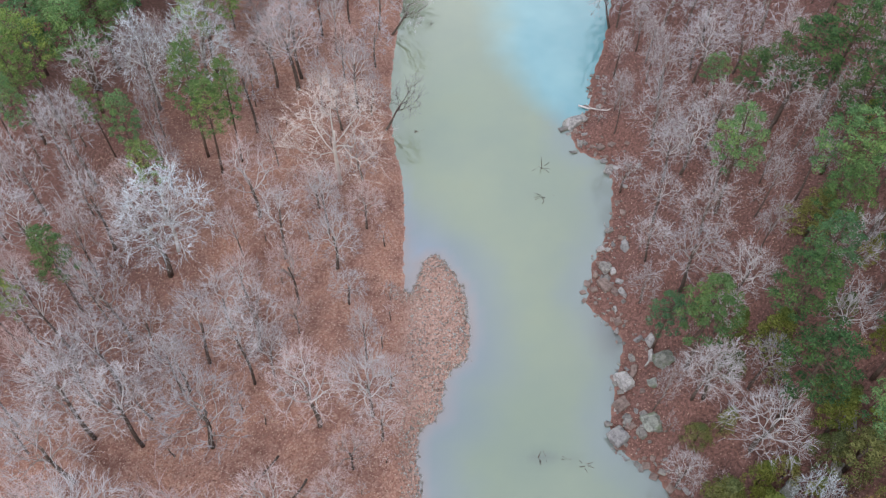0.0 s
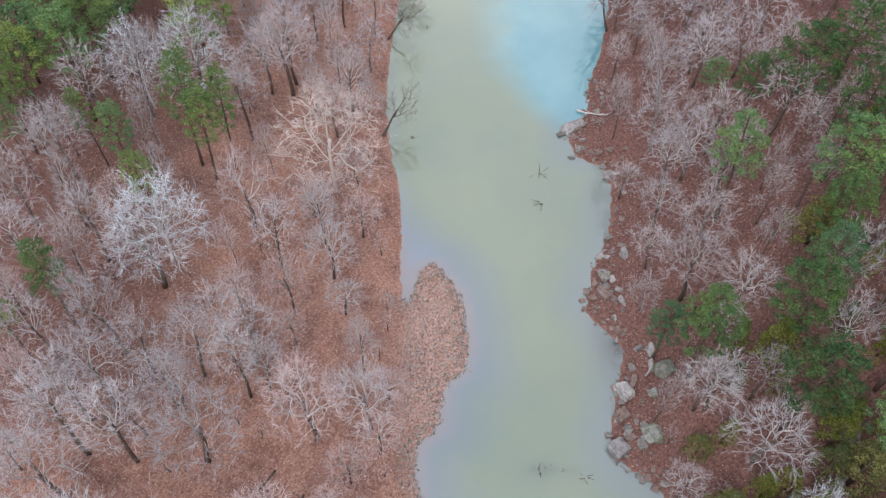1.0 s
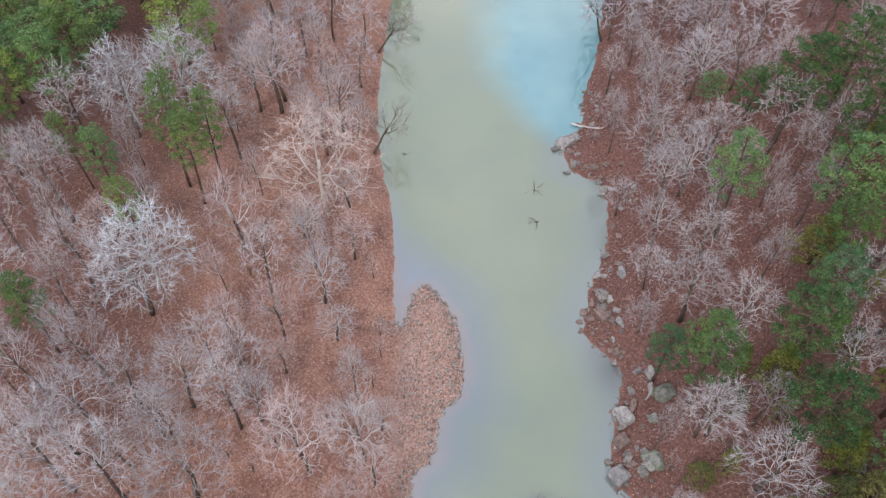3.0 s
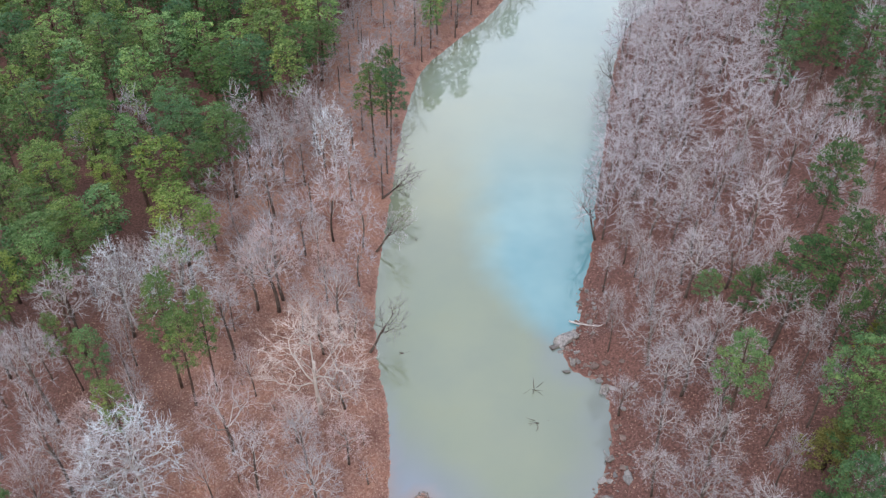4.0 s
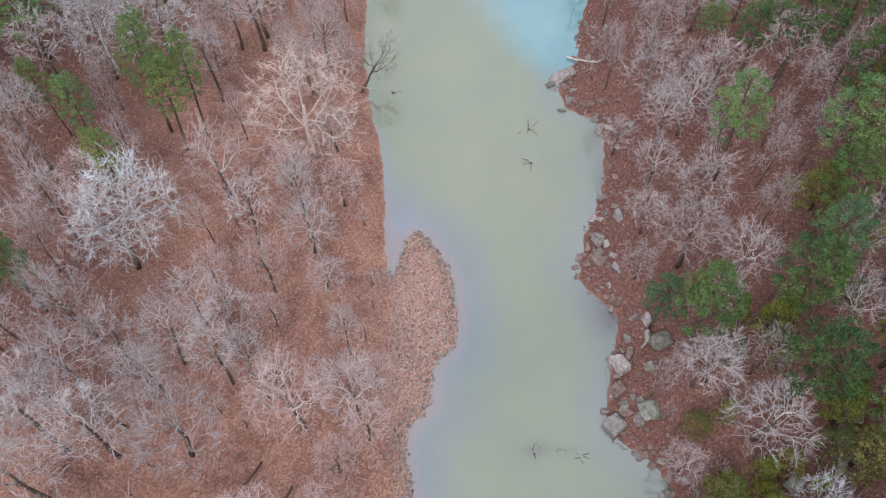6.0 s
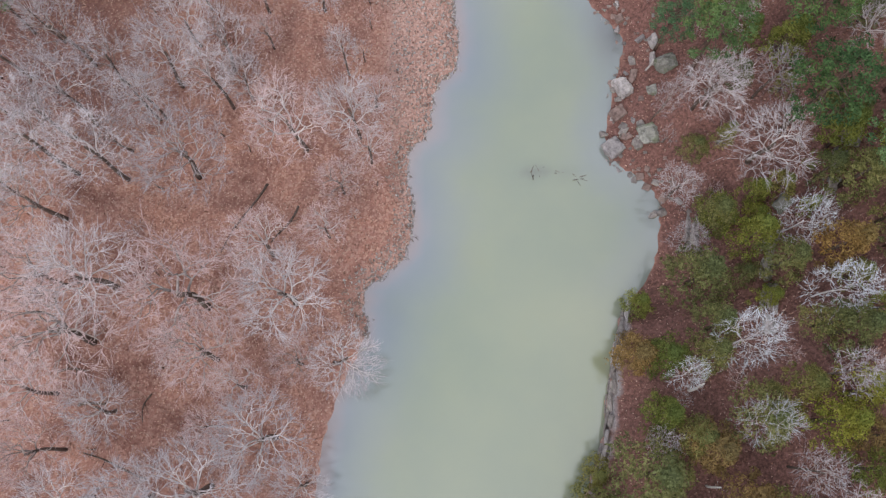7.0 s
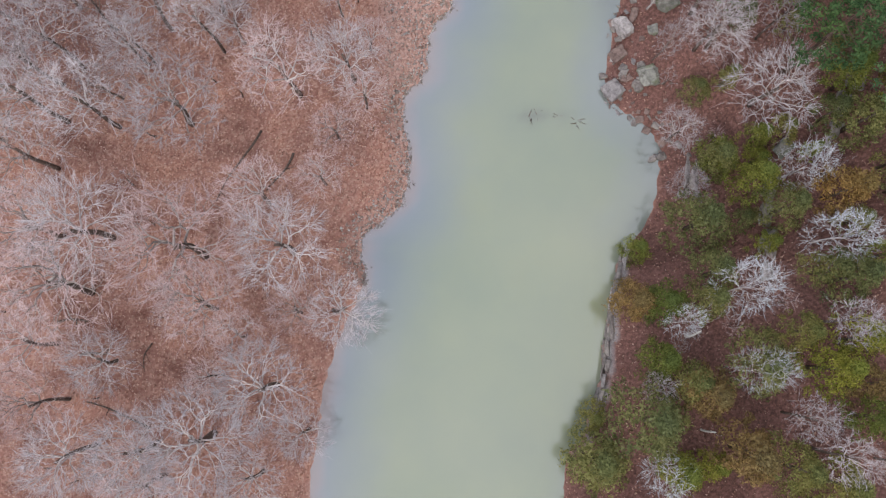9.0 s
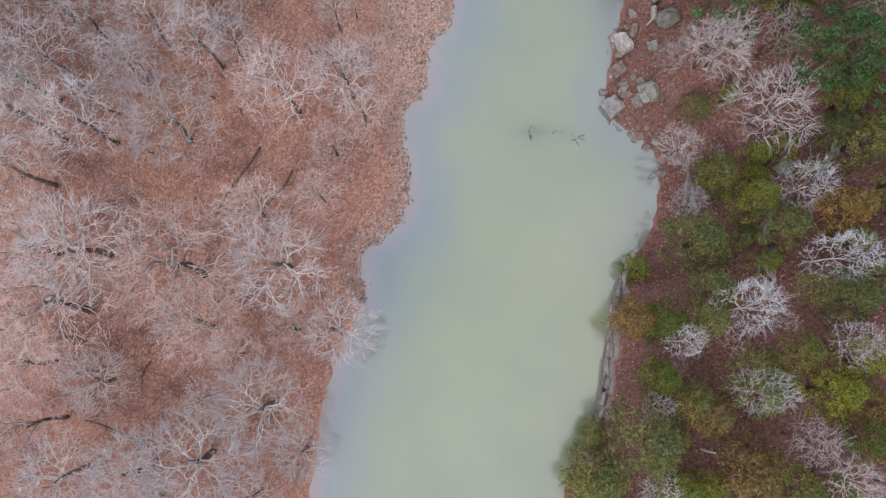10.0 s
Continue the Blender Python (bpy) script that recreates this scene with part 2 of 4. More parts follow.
def rods(segs, sides=3):
    """Tapered rods from rows of (start, end, radius, end radius); an end radius of 0 makes a point."""
    s = np.array(segs, float).reshape(-1, 8)
    a, b, r0, r1 = s[:, :3], s[:, 3:6], s[:, 6:7], s[:, 7:8]
    d = unit(b - a)
    up = np.where(np.abs(d[:, 2:3]) > 0.9, np.array([[1.0, 0, 0]]), np.array([[0, 0, 1.0]]))
    u = unit(np.cross(d, up))
    w = np.cross(d, u)
    tip = s[:, 7] <= 0
    verts, tris, at = [], [], 0
    for which in (False, True):
        k = np.nonzero(tip == which)[0]
        if not len(k):
            continue
        rings = []
        for j in range(sides):
            c, sn = math.cos(6.2832 * j / sides), math.sin(6.2832 * j / sides)
            rings.append(a[k] + r0[k] * (c * u[k] + sn * w[k]))
        if which:
            rings.append(b[k])
        else:
            for j in range(sides):
                c, sn = math.cos(6.2832 * j / sides), math.sin(6.2832 * j / sides)
                rings.append(b[k] + r1[k] * (c * u[k] + sn * w[k]))
        n = len(rings)
        verts.append(np.stack(rings, 1).reshape(-1, 3))
        base = at + np.arange(len(k))[:, None] * n
        for j in range(sides):
            j2 = (j + 1) % sides
            if which:
                tris.append(base + np.array([[j, j2, sides]]))
            else:
                tris.append(base + np.array([[j, j2, sides + j2]]))
                tris.append(base + np.array([[j, sides + j2, sides + j]]))
        at += len(k) * n
    return np.vstack(verts), np.vstack(tris)


def slivers(rows, rs):
    """The finest twigs, each a thin three-cornered spike."""
    s = np.array(rows, float).reshape(-1, 8)
    a, b = s[:, :3], s[:, 3:6]
    side = unit(np.cross(b - a, rs.normal(0, 1, a.shape))) * s[:, 6:7]
    verts = np.stack([a + side, a - side, b], 1).reshape(-1, 3)
    return verts, np.arange(len(verts)).reshape(-1, 3)


def join(*pieces):
    verts, tris, at = [], [], 0
    for v, t in pieces:
        verts.append(v)
        tris.append(t + at)
        at += len(v)
    return np.vstack(verts), np.vstack(tris)


def tube(points, r0, r1, sides=6):
    """One connected tapering tube along a polyline."""
    p = np.asarray(points, float)
    n = len(p)
    d = unit(np.gradient(p, axis=0))
    up = np.array([1.0, 0, 0]) if abs(d[0, 2]) > 0.7 else np.array([0, 0, 1.0])
    u = unit(np.cross(d, up))
    w = np.cross(d, u)
    a = np.arange(sides) * 6.2832 / sides
    r = np.linspace(r0, r1, n)[:, None, None]
    v = p[:, None] + r * (np.cos(a)[None, :, None] * u[:, None] + np.sin(a)[None, :, None] * w[:, None])
    tris = []
    for i in range(n - 1):
        for j in range(sides):
            k = (j + 1) % sides
            tris += [(i * sides + j, i * sides + k, i * sides + sides + k), (i * sides + j, i * sides + sides + k, i * sides + sides + j)]
    for j in range(1, sides - 1):
        tris += [(0, j + 1, j), ((n - 1) * sides, (n - 1) * sides + j, (n - 1) * sides + j + 1)]
    return v.reshape(-1, 3), np.array(tris)


def chain(points, r0, r1):
    """Rod rows along a polyline, tapering from r0 to r1."""
    p = np.asarray(points, float)
    r = np.linspace(r0, r1, len(p))
    return [(*p[i], *p[i + 1], r[i], r[i + 1]) for i in range(len(p) - 1)]


def bent(a, tangent, b, n):
    """A limb's line from a, setting out along tangent, to b."""
    a, b, t = np.asarray(a, float), np.asarray(b, float), np.asarray(tangent, float)
    c = a + t * np.linalg.norm(b - a) * 0.55
    u = np.linspace(0, 1, n + 1)[:, None]
    return (1 - u) ** 2 * a + 2 * u * (1 - u) * c + u ** 2 * b


# ---- ground and water ----
LEFT_SHORE = [(-30, -400), (-16, -60), (-14.5, -20), (-12.7, 0.4), (-12.0, 5), (-11.5, 9.5), (-10.3, 13.5), (-9.2, 16.4), (-7.1, 21),
              (-7.7, 23.4), (-6.8, 25.8), (-4.4, 27.5), (-2.9, 29.3), (-2.4, 34.1), (-2.9, 37.2), (-2.7, 40.9), (-0.7, 42.5),
              (-0.2, 46.5), (0.7, 48.6), (2.4, 50.0), (2.6, 53.6), (1.9, 59.4), (0.8, 62), (-0.8, 64.7), (-2.3, 65.4),
              (-3.3, 64.2), (-3.9, 61.8), (-4.4, 59.6), (-5.4, 59.8), (-5.9, 63.5), (-6.0, 67.3), (-6.3, 72.1), (-6.9, 78.3),
              (-8.4, 85), (-9.5, 93), (-9.9, 104), (-8.9, 127)]
LEFT_FAR = [(-8.2, 145), (-7.2, 155), (-4.8, 171), (1.2, 183), (9.5, 197), (17.6, 215), (26.2, 236), (32.7, 260),
            (36.5, 275), (38, 300), (42, 340), (60, 430), (200, 900)]
RIGHT_SHORE = [(0, -400), (8, -60), (11, -20), (13.1, 0.6), (15.0, 3.4), (16.0, 6.2), (17.1, 9), (17.8, 13), (18.6, 17.6), (19.1, 20),
               (20, 22.9), (21.8, 25.2), (23.2, 27.6), (24, 30.6), (24.2, 34.3), (23, 36.8), (20.5, 38.6), (18.8, 40.2),
               (19.3, 44.4), (20.1, 47.5), (20.8, 50), (21.2, 53.6), (19.2, 56.4), (17.4, 59), (18.1, 61.8), (18.6, 64.6),
               (19.8, 67), (21, 70.5), (22, 74), (22.4, 79), (21.8, 83), (18.6, 85), (17.4, 88), (17.7, 90.8), (20.4, 94),
               (20.6, 98.3), (22, 103), (24, 109.4), (26.2, 121)]
RIGHT_FAR = [(29.4, 136), (32.5, 150), (36, 167), (41.7, 189), (47, 199), (54.7, 210), (60.5, 234), (66, 268), (71, 303),
             (85, 360), (112, 430), (260, 900)]
SPIT = [(40.3, 277), (44, 277), (52, 287), (58.5, 299), (66, 322), (80, 372), (104, 430), (250, 900), (215, 900), (64, 430), (47, 340), (41.8, 300)]


def curve_points(points, step=4):
    """Catmull-Rom through the plan's corners."""
    p = np.array(points, float)
    p = np.vstack([2 * p[0] - p[1], p, 2 * p[-1] - p[-2]])
    out = []
    for i in range(1, len(p) - 2):
        for k in range(step):
            u = k / step
            out.append(0.5 * (2 * p[i] + (p[i + 1] - p[i - 1]) * u + (2 * p[i - 1] - 5 * p[i] + 4 * p[i + 1] - p[i + 2]) * u * u
                              + (3 * p[i] - p[i - 1] - 3 * p[i + 1] + p[i + 2]) * u ** 3))
    out.append(p[-2])
    return np.array(out)


LAND_LEFT = np.vstack([curve_points(LEFT_SHORE + LEFT_FAR), [(200, 4000), (-4000, 4000), (-4000, -4000), (-60, -4000)]])
LAND_RIGHT = np.vstack([curve_points(RIGHT_SHORE + RIGHT_FAR), [(260, 4000), (4000, 4000), (4000, -4000), (-20, -4000)]])
LAND_SPIT = np.array(SPIT, float)


def inland(poly, x, y):
    """Signed distance to a land's edge in metres, positive on the land."""
    x, y = np.ravel(np.asarray(x, float)), np.ravel(np.asarray(y, float))
    pa, pb = poly, np.roll(poly, -1, axis=0)
    e = pb - pa
    best, inside = np.empty(len(x)), np.empty(len(x), bool)
    for i in range(0, len(x), 4000):
        px, py = x[i:i + 4000, None] - pa[None, :, 0], y[i:i + 4000, None] - pa[None, :, 1]
        u = np.clip((px * e[:, 0] + py * e[:, 1]) / (e[:, 0] ** 2 + e[:, 1] ** 2 + 1e-12), 0, 1)
        best[i:i + 4000] = ((px - u * e[:, 0]) ** 2 + (py - u * e[:, 1]) ** 2).min(axis=1)
        over = (py < 0) != (y[i:i + 4000, None] < pb[None, :, 1])
        left = px < e[:, 0] * py / np.where(e[:, 1] == 0, 1e-9, e[:, 1])
        inside[i:i + 4000] = (over & left).sum(axis=1) % 2 == 1
    return np.where(inside, 1, -1) * np.sqrt(best)


def smooth(a, lo, hi):
    u = np.clip((a - lo) / (hi - lo), 0, 1)
    return u * u * (3 - 2 * u)


def waves(x, y, size, seed):
    """Smooth uneven relief, about -1 to 1, with features of that size."""
    r = np.random.RandomState(seed)
    out = 0
    for k in range(7):
        a, s, p = r.uniform(0, 6.28), r.uniform(0.7, 1.7), r.uniform(0, 6.28)
        out = out + np.sin((x * np.cos(a) + y * np.sin(a)) * 6.28 * s / size + p)
    return out / 4


def relief(x, y):
    """Height of the bed and the land, and the signed distances to the three shores. The water stands at 0."""
    x, y = np.ravel(np.asarray(x, float)), np.ravel(np.asarray(y, float))
    wob = (0.22 * waves(x, y, 2.3, 5) + 0.14 * waves(x, y, 0.9, 6)) * (1 - 0.6 * smooth(x, 10, 14) * (1 - smooth(y, 20, 26)))
    dl, dr, ds = inland(LAND_LEFT, x, y) + wob, inland(LAND_RIGHT, x, y) + wob, inland(LAND_SPIT, x, y) + wob
    bar = smooth(x, -5.2, -3.4) * smooth(y, 39, 44)
    zl = (0.25 * smooth(dl, 0, 0.8) + (0.75 * smooth(dl, 0.4, 2.6) + 0.7 * smooth(dl, 2, 12)) * (1 - 0.8 * bar)
          + 0.25 * waves(x, y, 17, 1) * smooth(dl, 2, 9) + 0.05 * waves(x, y, 3, 2) * smooth(dl, 0.5, 3))
    cliff = smooth(y, 1, 6) * (1 - smooth(y, 20.5, 24))
    zr = (0.35 * smooth(dr, 0, 0.7) + 0.8 * smooth(dr, 0.5, 3) + 0.72 * np.clip(dr - 2.5, 0, 26) + 0.3 * np.clip(dr - 28.5, 0, 80)
          + 1.7 * cliff * smooth(dr, -0.25, 0.1) - 0.6 * cliff * smooth(dr, 2.5, 10)
          + 0.7 * waves(x, y, 19, 3) * smooth(dr, 4, 14) + 0.16 * waves(x, y, 3.5, 4) * smooth(dr, 1, 4))
    zs = 0.9 * smooth(ds, 0, 4)
    bed = -0.18 - 1.2 * smooth(-np.maximum(np.maximum(dl, dr), ds), 0, 7)
    z = np.where(dl > 0, zl, np.where(dr > 0, zr, np.where(ds > 0, zs, bed * smooth(-np.maximum(np.maximum(dl, dr), ds), 0, 0.7))))
    return z, dl, dr, ds


def ground_z(x, y):
    return float(relief([x], [y])[0][0])


def spaced(stops):
    """Grid lines from (place, step) stops."""
    out = [stops[0][0]]
    for (a, sa), (b, sb) in zip(stops, stops[1:]):
        while out[-1] < b - 1e-6:
            u = (out[-1] - a) / (b - a)
            out.append(min(b, out[-1] + sa + (sb - sa) * u))
    return np.array(out)


def sheet(xs, ys, heights):
    nx, ny = len(xs), len(ys)
    gx, gy = np.meshgrid(xs, ys)
    verts = np.stack([gx.ravel(), gy.ravel(), heights], 1)
    i = (np.arange(ny - 1)[:, None] * nx + np.arange(nx - 1)[None]).ravel()
    return verts, np.vstack([np.stack([i, i + 1, i + nx + 1], 1), np.stack([i, i + nx + 1, i + nx], 1)])


def set_attribute(me, name, values):
    a = me.attributes.new(name, "FLOAT", "POINT")
    a.data.foreach_set("value", np.asarray(values, np.float32))


# how far towards the river the pine stand comes on the flat bank
EDGE_Y, EDGE_X = [60, 95, 108, 118, 126, 134, 142, 150, 180, 205, 250, 300], [-62, -52, -44, -38, -36, -37, -29, -24, -24, -19, -12, -7]


def build_ground():
    xs = spaced([(-3000, 900), (-300, 60), (-110, 7), (-48, 1.5), (-14, 0.6), (30, 0.6), (48, 1.3), (130, 8), (300, 60), (3000, 900)])
    ys = spaced([(-1000, 400), (-60, 20), (-4, 0.8), (20, 0.6), (98, 0.6), (140, 1.5), (310, 4), (450, 40), (4000, 1200)])
    gx, gy = np.meshgrid(xs, ys)
    z, dl, dr, ds = relief(gx, gy)
    far = np.hypot(gx.ravel(), gy.ravel() - 100) > 420
    z = np.where(far & (z < 0), -1.4, z)
    v, t = sheet(xs, ys, z)
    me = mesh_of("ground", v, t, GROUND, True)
    x, y = v[:, 0], v[:, 1]
    edge = np.maximum(dl, ds)
    bar = smooth(x, -6.2, -4.2) * smooth(y, 38, 44) * (1 - smooth(y, 66, 70)) * (dl > -3)
    shore = (1 - smooth(edge, 0.6, 2.6 + 0.8 * waves(x, y, 7, 8))) * (y < 60) * smooth(y, 18, 30)
    set_attribute(me, "gravel", np.clip(np.maximum(bar, 0.85 * shore) * (dr < -2) + (edge < 0) * (edge > -5) * (dr < -5) * 0.8, 0, 1))
    # deep, under: shade of the wood and pine stand put into the litter colour
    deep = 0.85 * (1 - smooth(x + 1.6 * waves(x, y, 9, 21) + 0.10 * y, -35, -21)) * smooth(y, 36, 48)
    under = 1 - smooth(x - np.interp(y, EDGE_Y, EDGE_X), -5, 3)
    set_attribute(me, "hill_and_shade", np.maximum(np.maximum(smooth(dr, -0.5, 0.3), deep), 0.95 * under * smooth(y, 60, 90)))
    cliff = 0.9 * smooth(y, 1, 6) * (1 - smooth(y, 20.5, 24)) * smooth(dr, -0.2, 0.05) * (1 - smooth(dr, 0.3, 0.55))
    set_attribute(me, "rock", cliff)
    return tagged(new("ground", me), "leaf-littered woodland floor and river banks with gravel edge", "ground", kind="structure")


def build_water():
    xs = spaced([(-60, 6), (-16, 1.0), (30, 1.0), (75, 5), (300, 30)])
    ys = spaced([(-400, 60), (-10, 3), (0, 1.0), (115, 1.0), (310, 5), (920, 60)])
    gx, gy = np.meshgrid(xs, ys)
    x, y = gx.ravel(), gy.ravel()
    _, dl, dr, ds = relief(x, y)
    v, t = sheet(xs, ys, np.zeros(len(x)))
    me = mesh_of("water", v, t, WATER, True)
    off = -np.maximum(np.maximum(dl, dr), ds)
    wob = 0.8 * waves(x, y, 9, 11) + 0.4 * waves(x, y, 3.5, 12)
    # the clear blue pool: its edge swings from mid-river down to the outcrop on the far bank
    rim = np.interp(y, [88, 91, 94, 100, 107, 120, 150], [17.5, 15.2, 12.4, 8.4, 5.0, 3.2, 1.0]) + 0.9 * wob
    pool = smooth(x - rim, -2.5, 6.0 + 5 * smooth(y, 97, 130)) * (1 - 0.9 * smooth(y, 112, 160)) * smooth(y, 86.5, 91)
    set_attribute(me, "clear", np.clip(pool, 0, 1))
    # painted sky reflection, growing upriver
    set_attribute(me, "sky_sheen", 0.3 * smooth(y + 1.5 * wob, 108, 185) * smooth(off, 0, 5))
    side = smooth(-dl, 0, 9 + wob) 
    cool = (1 - side) * (dl > -14) * (1 - smooth(y, 66, 80)) + 0.6 * (1 - smooth(-dr + wob, 1, 6)) * smooth(y, 22, 30)
    set_attribute(me, "bed", 0.8 * (1 - smooth(off + 0.6 * wob, 0.0, 1.9)) * (dr < -3) * (1 - smooth(y, 66, 74)))
    set_attribute(me, "cool", np.clip(cool, 0, 1))
    set_attribute(me, "lapping", 24 * np.exp(-((dr + 2.2) / 1.5) ** 2) * (1 - smooth(y, 12, 26)))
    shelf = np.exp(-(((x - 20.2) / 2.4) ** 2 + ((y - 54.6) / 3.6) ** 2)) + 0.5 * np.exp(-(((x - 20.2) / 1.0) ** 2 + ((y - 45.5) / 3.0) ** 2))
    sunk = np.exp(-(((x - 11.0) / 1.6) ** 2 + ((y - 38.0) / 0.9) ** 2)) + 0.6 * np.exp(-(((x - 14.3) / 1.3) ** 2 + ((y - 37.6) / 0.6) ** 2))
    inlet = np.exp(-(((x + 3.5) / 2.6) ** 2 + ((y - 65) / 5) ** 2))
    set_attribute(me, "shallow", np.clip(0.7 * (1 - smooth(off + 0.5 * wob, 0.0, 2.2)) * (1 - 0.75 * smooth(y, 68, 85)) * (1 - 0.7 * (dr > -6)) + 0.9 * inlet, 0, 1))
    set_attribute(me, "murk", np.clip((1.1 * shelf * (0.8 + 0.3 * wob) + 0.45 * sunk), 0, 1))
    return tagged(new("water", me), "murky green river water with a clear blue pool", "river", kind="structure")


build_ground()
build_water()


# ---- trees ----
def bare_tree_rods(rs, limbs=8, ends=300, fine=4, fork=0.36, twig=0.018, low=0.1, reach=0.4, thick=1.0, twist=0.08, lobes=0.3):
    """Trunk, limb, branchlet and twig rows of a leafless tree, 16 m high with a crown 4 m in radius.
    The twig ends are spread over an uneven dome; the wood forks again and again towards them."""
    high, wide = 16.0, 4.0
    lean = rs.uniform(-0.4, 0.4, 2)
    n = 6
    stem = np.array([[lean[0] * u ** 2 + 0.14 * math.sin(5 * u + lean[1] * 9), lean[1] * u ** 2 + 0.14 * math.cos(4 * u + lean[0] * 9), -0.5 + (high * (fork + 0.16) + 0.5) * u]
                     for u in np.linspace(0, 1, n)])
    trunk = tube(stem, 0.22 * thick, 0.11 * thick)
    heart = np.array([lean[0] * 0.4, lean[1] * 0.4, high * fork])
    i = np.arange(ends)
    up = low + (1 - low) * ((i + 0.5) / ends)
    az = i * 2.39996 + rs.normal(0, 0.12, ends)
    flat = np.sqrt(np.clip(1 - up ** 2, 0, 1))
    d = np.stack([np.cos(az) * flat, np.sin(az) * flat, up], 1) + rs.normal(0, 0.07, (ends, 3))
    p1, p2, p3 = rs.uniform(0, 6.28, 3)
    edge = 1 - lobes * (0.5 + 0.5 * np.sin(3 * az + p1) * np.cos(4 * up + p2)) - 0.5 * lobes * (0.5 + 0.5 * np.sin(7 * az + p3))
    deep = np.where(rs.uniform(0, 1, ends) < 0.25, rs.uniform(0.55, 0.85, ends), rs.uniform(0.82, 1.04, ends))
    goals = heart + d * np.array([wide, wide, high * (1 - fork)]) * (edge * deep)[:, None]

    def halves(idx, at):
        """Two groups of twig ends that part ways as seen from a fork."""
        q = unit(goals[idx] - at)
        axis = np.linalg.svd(q - q.mean(0), full_matrices=False)[2][0]
        order = np.argsort((q @ axis))
        cut = int(np.clip(round(len(idx) * rs.uniform(0.32, 0.68)), 1, len(idx) - 1))
        return idx[order[:cut]], idx[order[cut:]]

    groups = [i]
    while len(groups) < limbs:
        groups.sort(key=len)
        groups += halves(groups.pop(), heart)
    girth = lambda count: 0.0083 * thick * count ** 0.54 + 0.002
    limb_rows, branchlets, twigs = [], [], []
    for group in groups:
        lift = float(np.clip((goals[group][:, 2].mean() - heart[2]) / (high * (1 - fork)), 0, 1))
        k = min(0.985, (0.60 + 0.42 * lift) * rs.uniform(0.92, 1.0)) * (n - 1)
        start = stem[int(k)] + (stem[int(k) + 1] - stem[int(k)]) * (k - int(k))
        rows, todo = [], [(start, group, 0)]
        while todo:
            at, idx, depth = todo.pop(0)
            if len(idx) <= 2:
                for g in goals[idx]:
                    branchlets.append((*at, *g, twig * 1.25, 0))
                    way, long = unit(g - at), np.linalg.norm(g - at)
                    for f in range(fine):
                        p = at + (g - at) * (0.15 + 0.75 * (f + rs.uniform(0, 0.9)) / fine)
                        w = unit(way + unit(rs.normal(0, 1, 3)) * 0.55 + np.array([0, 0, 0.1]))
                        twigs.append((*p, *(p + w * rs.uniform(0.4, 0.75) * (0.6 + 0.7 * min(long, 1.6))), twig, 0))
                continue
            mid = goals[idx].mean(0)
            far = np.linalg.norm(mid - at)
            nxt = at + (mid - at) * (reach * rs.uniform(0.75, 1.25)) + rs.normal(0, twist, 3) * far * 0.45
            if depth == 0:
                nxt = nxt + np.array([0, 0, 0.1 * far])
            if len(idx) > 6:
                bend = (at + nxt) / 2 + rs.normal(0, 0.5 * twist + 0.02, 3) * far * 0.35
                rows += chain([at, bend, nxt], girth(len(idx)), girth(len(idx)) * 0.84)
            else:
                rows += chain([at, nxt], girth(len(idx)), girth(len(idx)) * 0.75)
            todo += [(nxt, h, depth + 1) for h in halves(idx, nxt)]
        limb_rows.append(rows)
    return trunk, limb_rows, branchlets, twigs


def bare_tree(seed, twig_mat, limb_mat, bark, label, name="bare_tree", category="tree", split=True, **shape):
    rs = np.random.RandomState(seed)
    trunk, limb_rows, branchlets, twigs = bare_tree_rods(rs, **shape)
    top = tagged(new(name), label, category)
    part("trunk", mesh_of("trunk", *trunk, bark, True), top)
    crown = [slivers(branchlets, rs), slivers(twigs, rs)]
    if split:
        for rows in limb_rows:
            part("limb", mesh_of("limb", *rods(rows, 3), limb_mat, True), top)
    else:
        crown.append(rods([r for rows in limb_rows for r in rows], 3))
    v, t = join(*crown)
    part("crown", mesh_of("crown", v, t, twig_mat, False, limb_mat, len(crown[0][1]) + len(crown[1][1])), top)
    return top


def puffs(rs, centres, radius, count, size, lift=0.3):
    """Tufts of foliage: around each centre a ruffled shell of small three-cornered sprays."""
    c = np.repeat(np.asarray(centres, float), count, axis=0)
    n = len(c)
    d = rs.normal(0, 1, (n, 3))
    d[:, 2] += lift
    d = unit(d)
    d[:, 2] = np.where(d[:, 2] < -0.55, -d[:, 2], d[:, 2])
    r = np.repeat(radius * rs.uniform(0.7, 1.25, len(centres)), count)[:, None] * rs.uniform(0.55, 1.08, (n, 1))
    p = c + d * r * np.array([1, 1, 0.8])
    facing = unit(d + rs.normal(0, 0.45, (n, 3)))
    u = unit(np.cross(facing, rs.normal(0, 1, (n, 3))))
    w = np.cross(facing, u)
    s = size * rs.uniform(0.6, 1.3, (n, 1))
    verts = np.stack([p + u * s * 1.5, p - u * s * 0.6 + w * s * 0.55, p - u * s * 0.6 - w * s * 0.55], 1).reshape(-1, 3)
    return verts, np.arange(len(verts)).reshape(-1, 3)


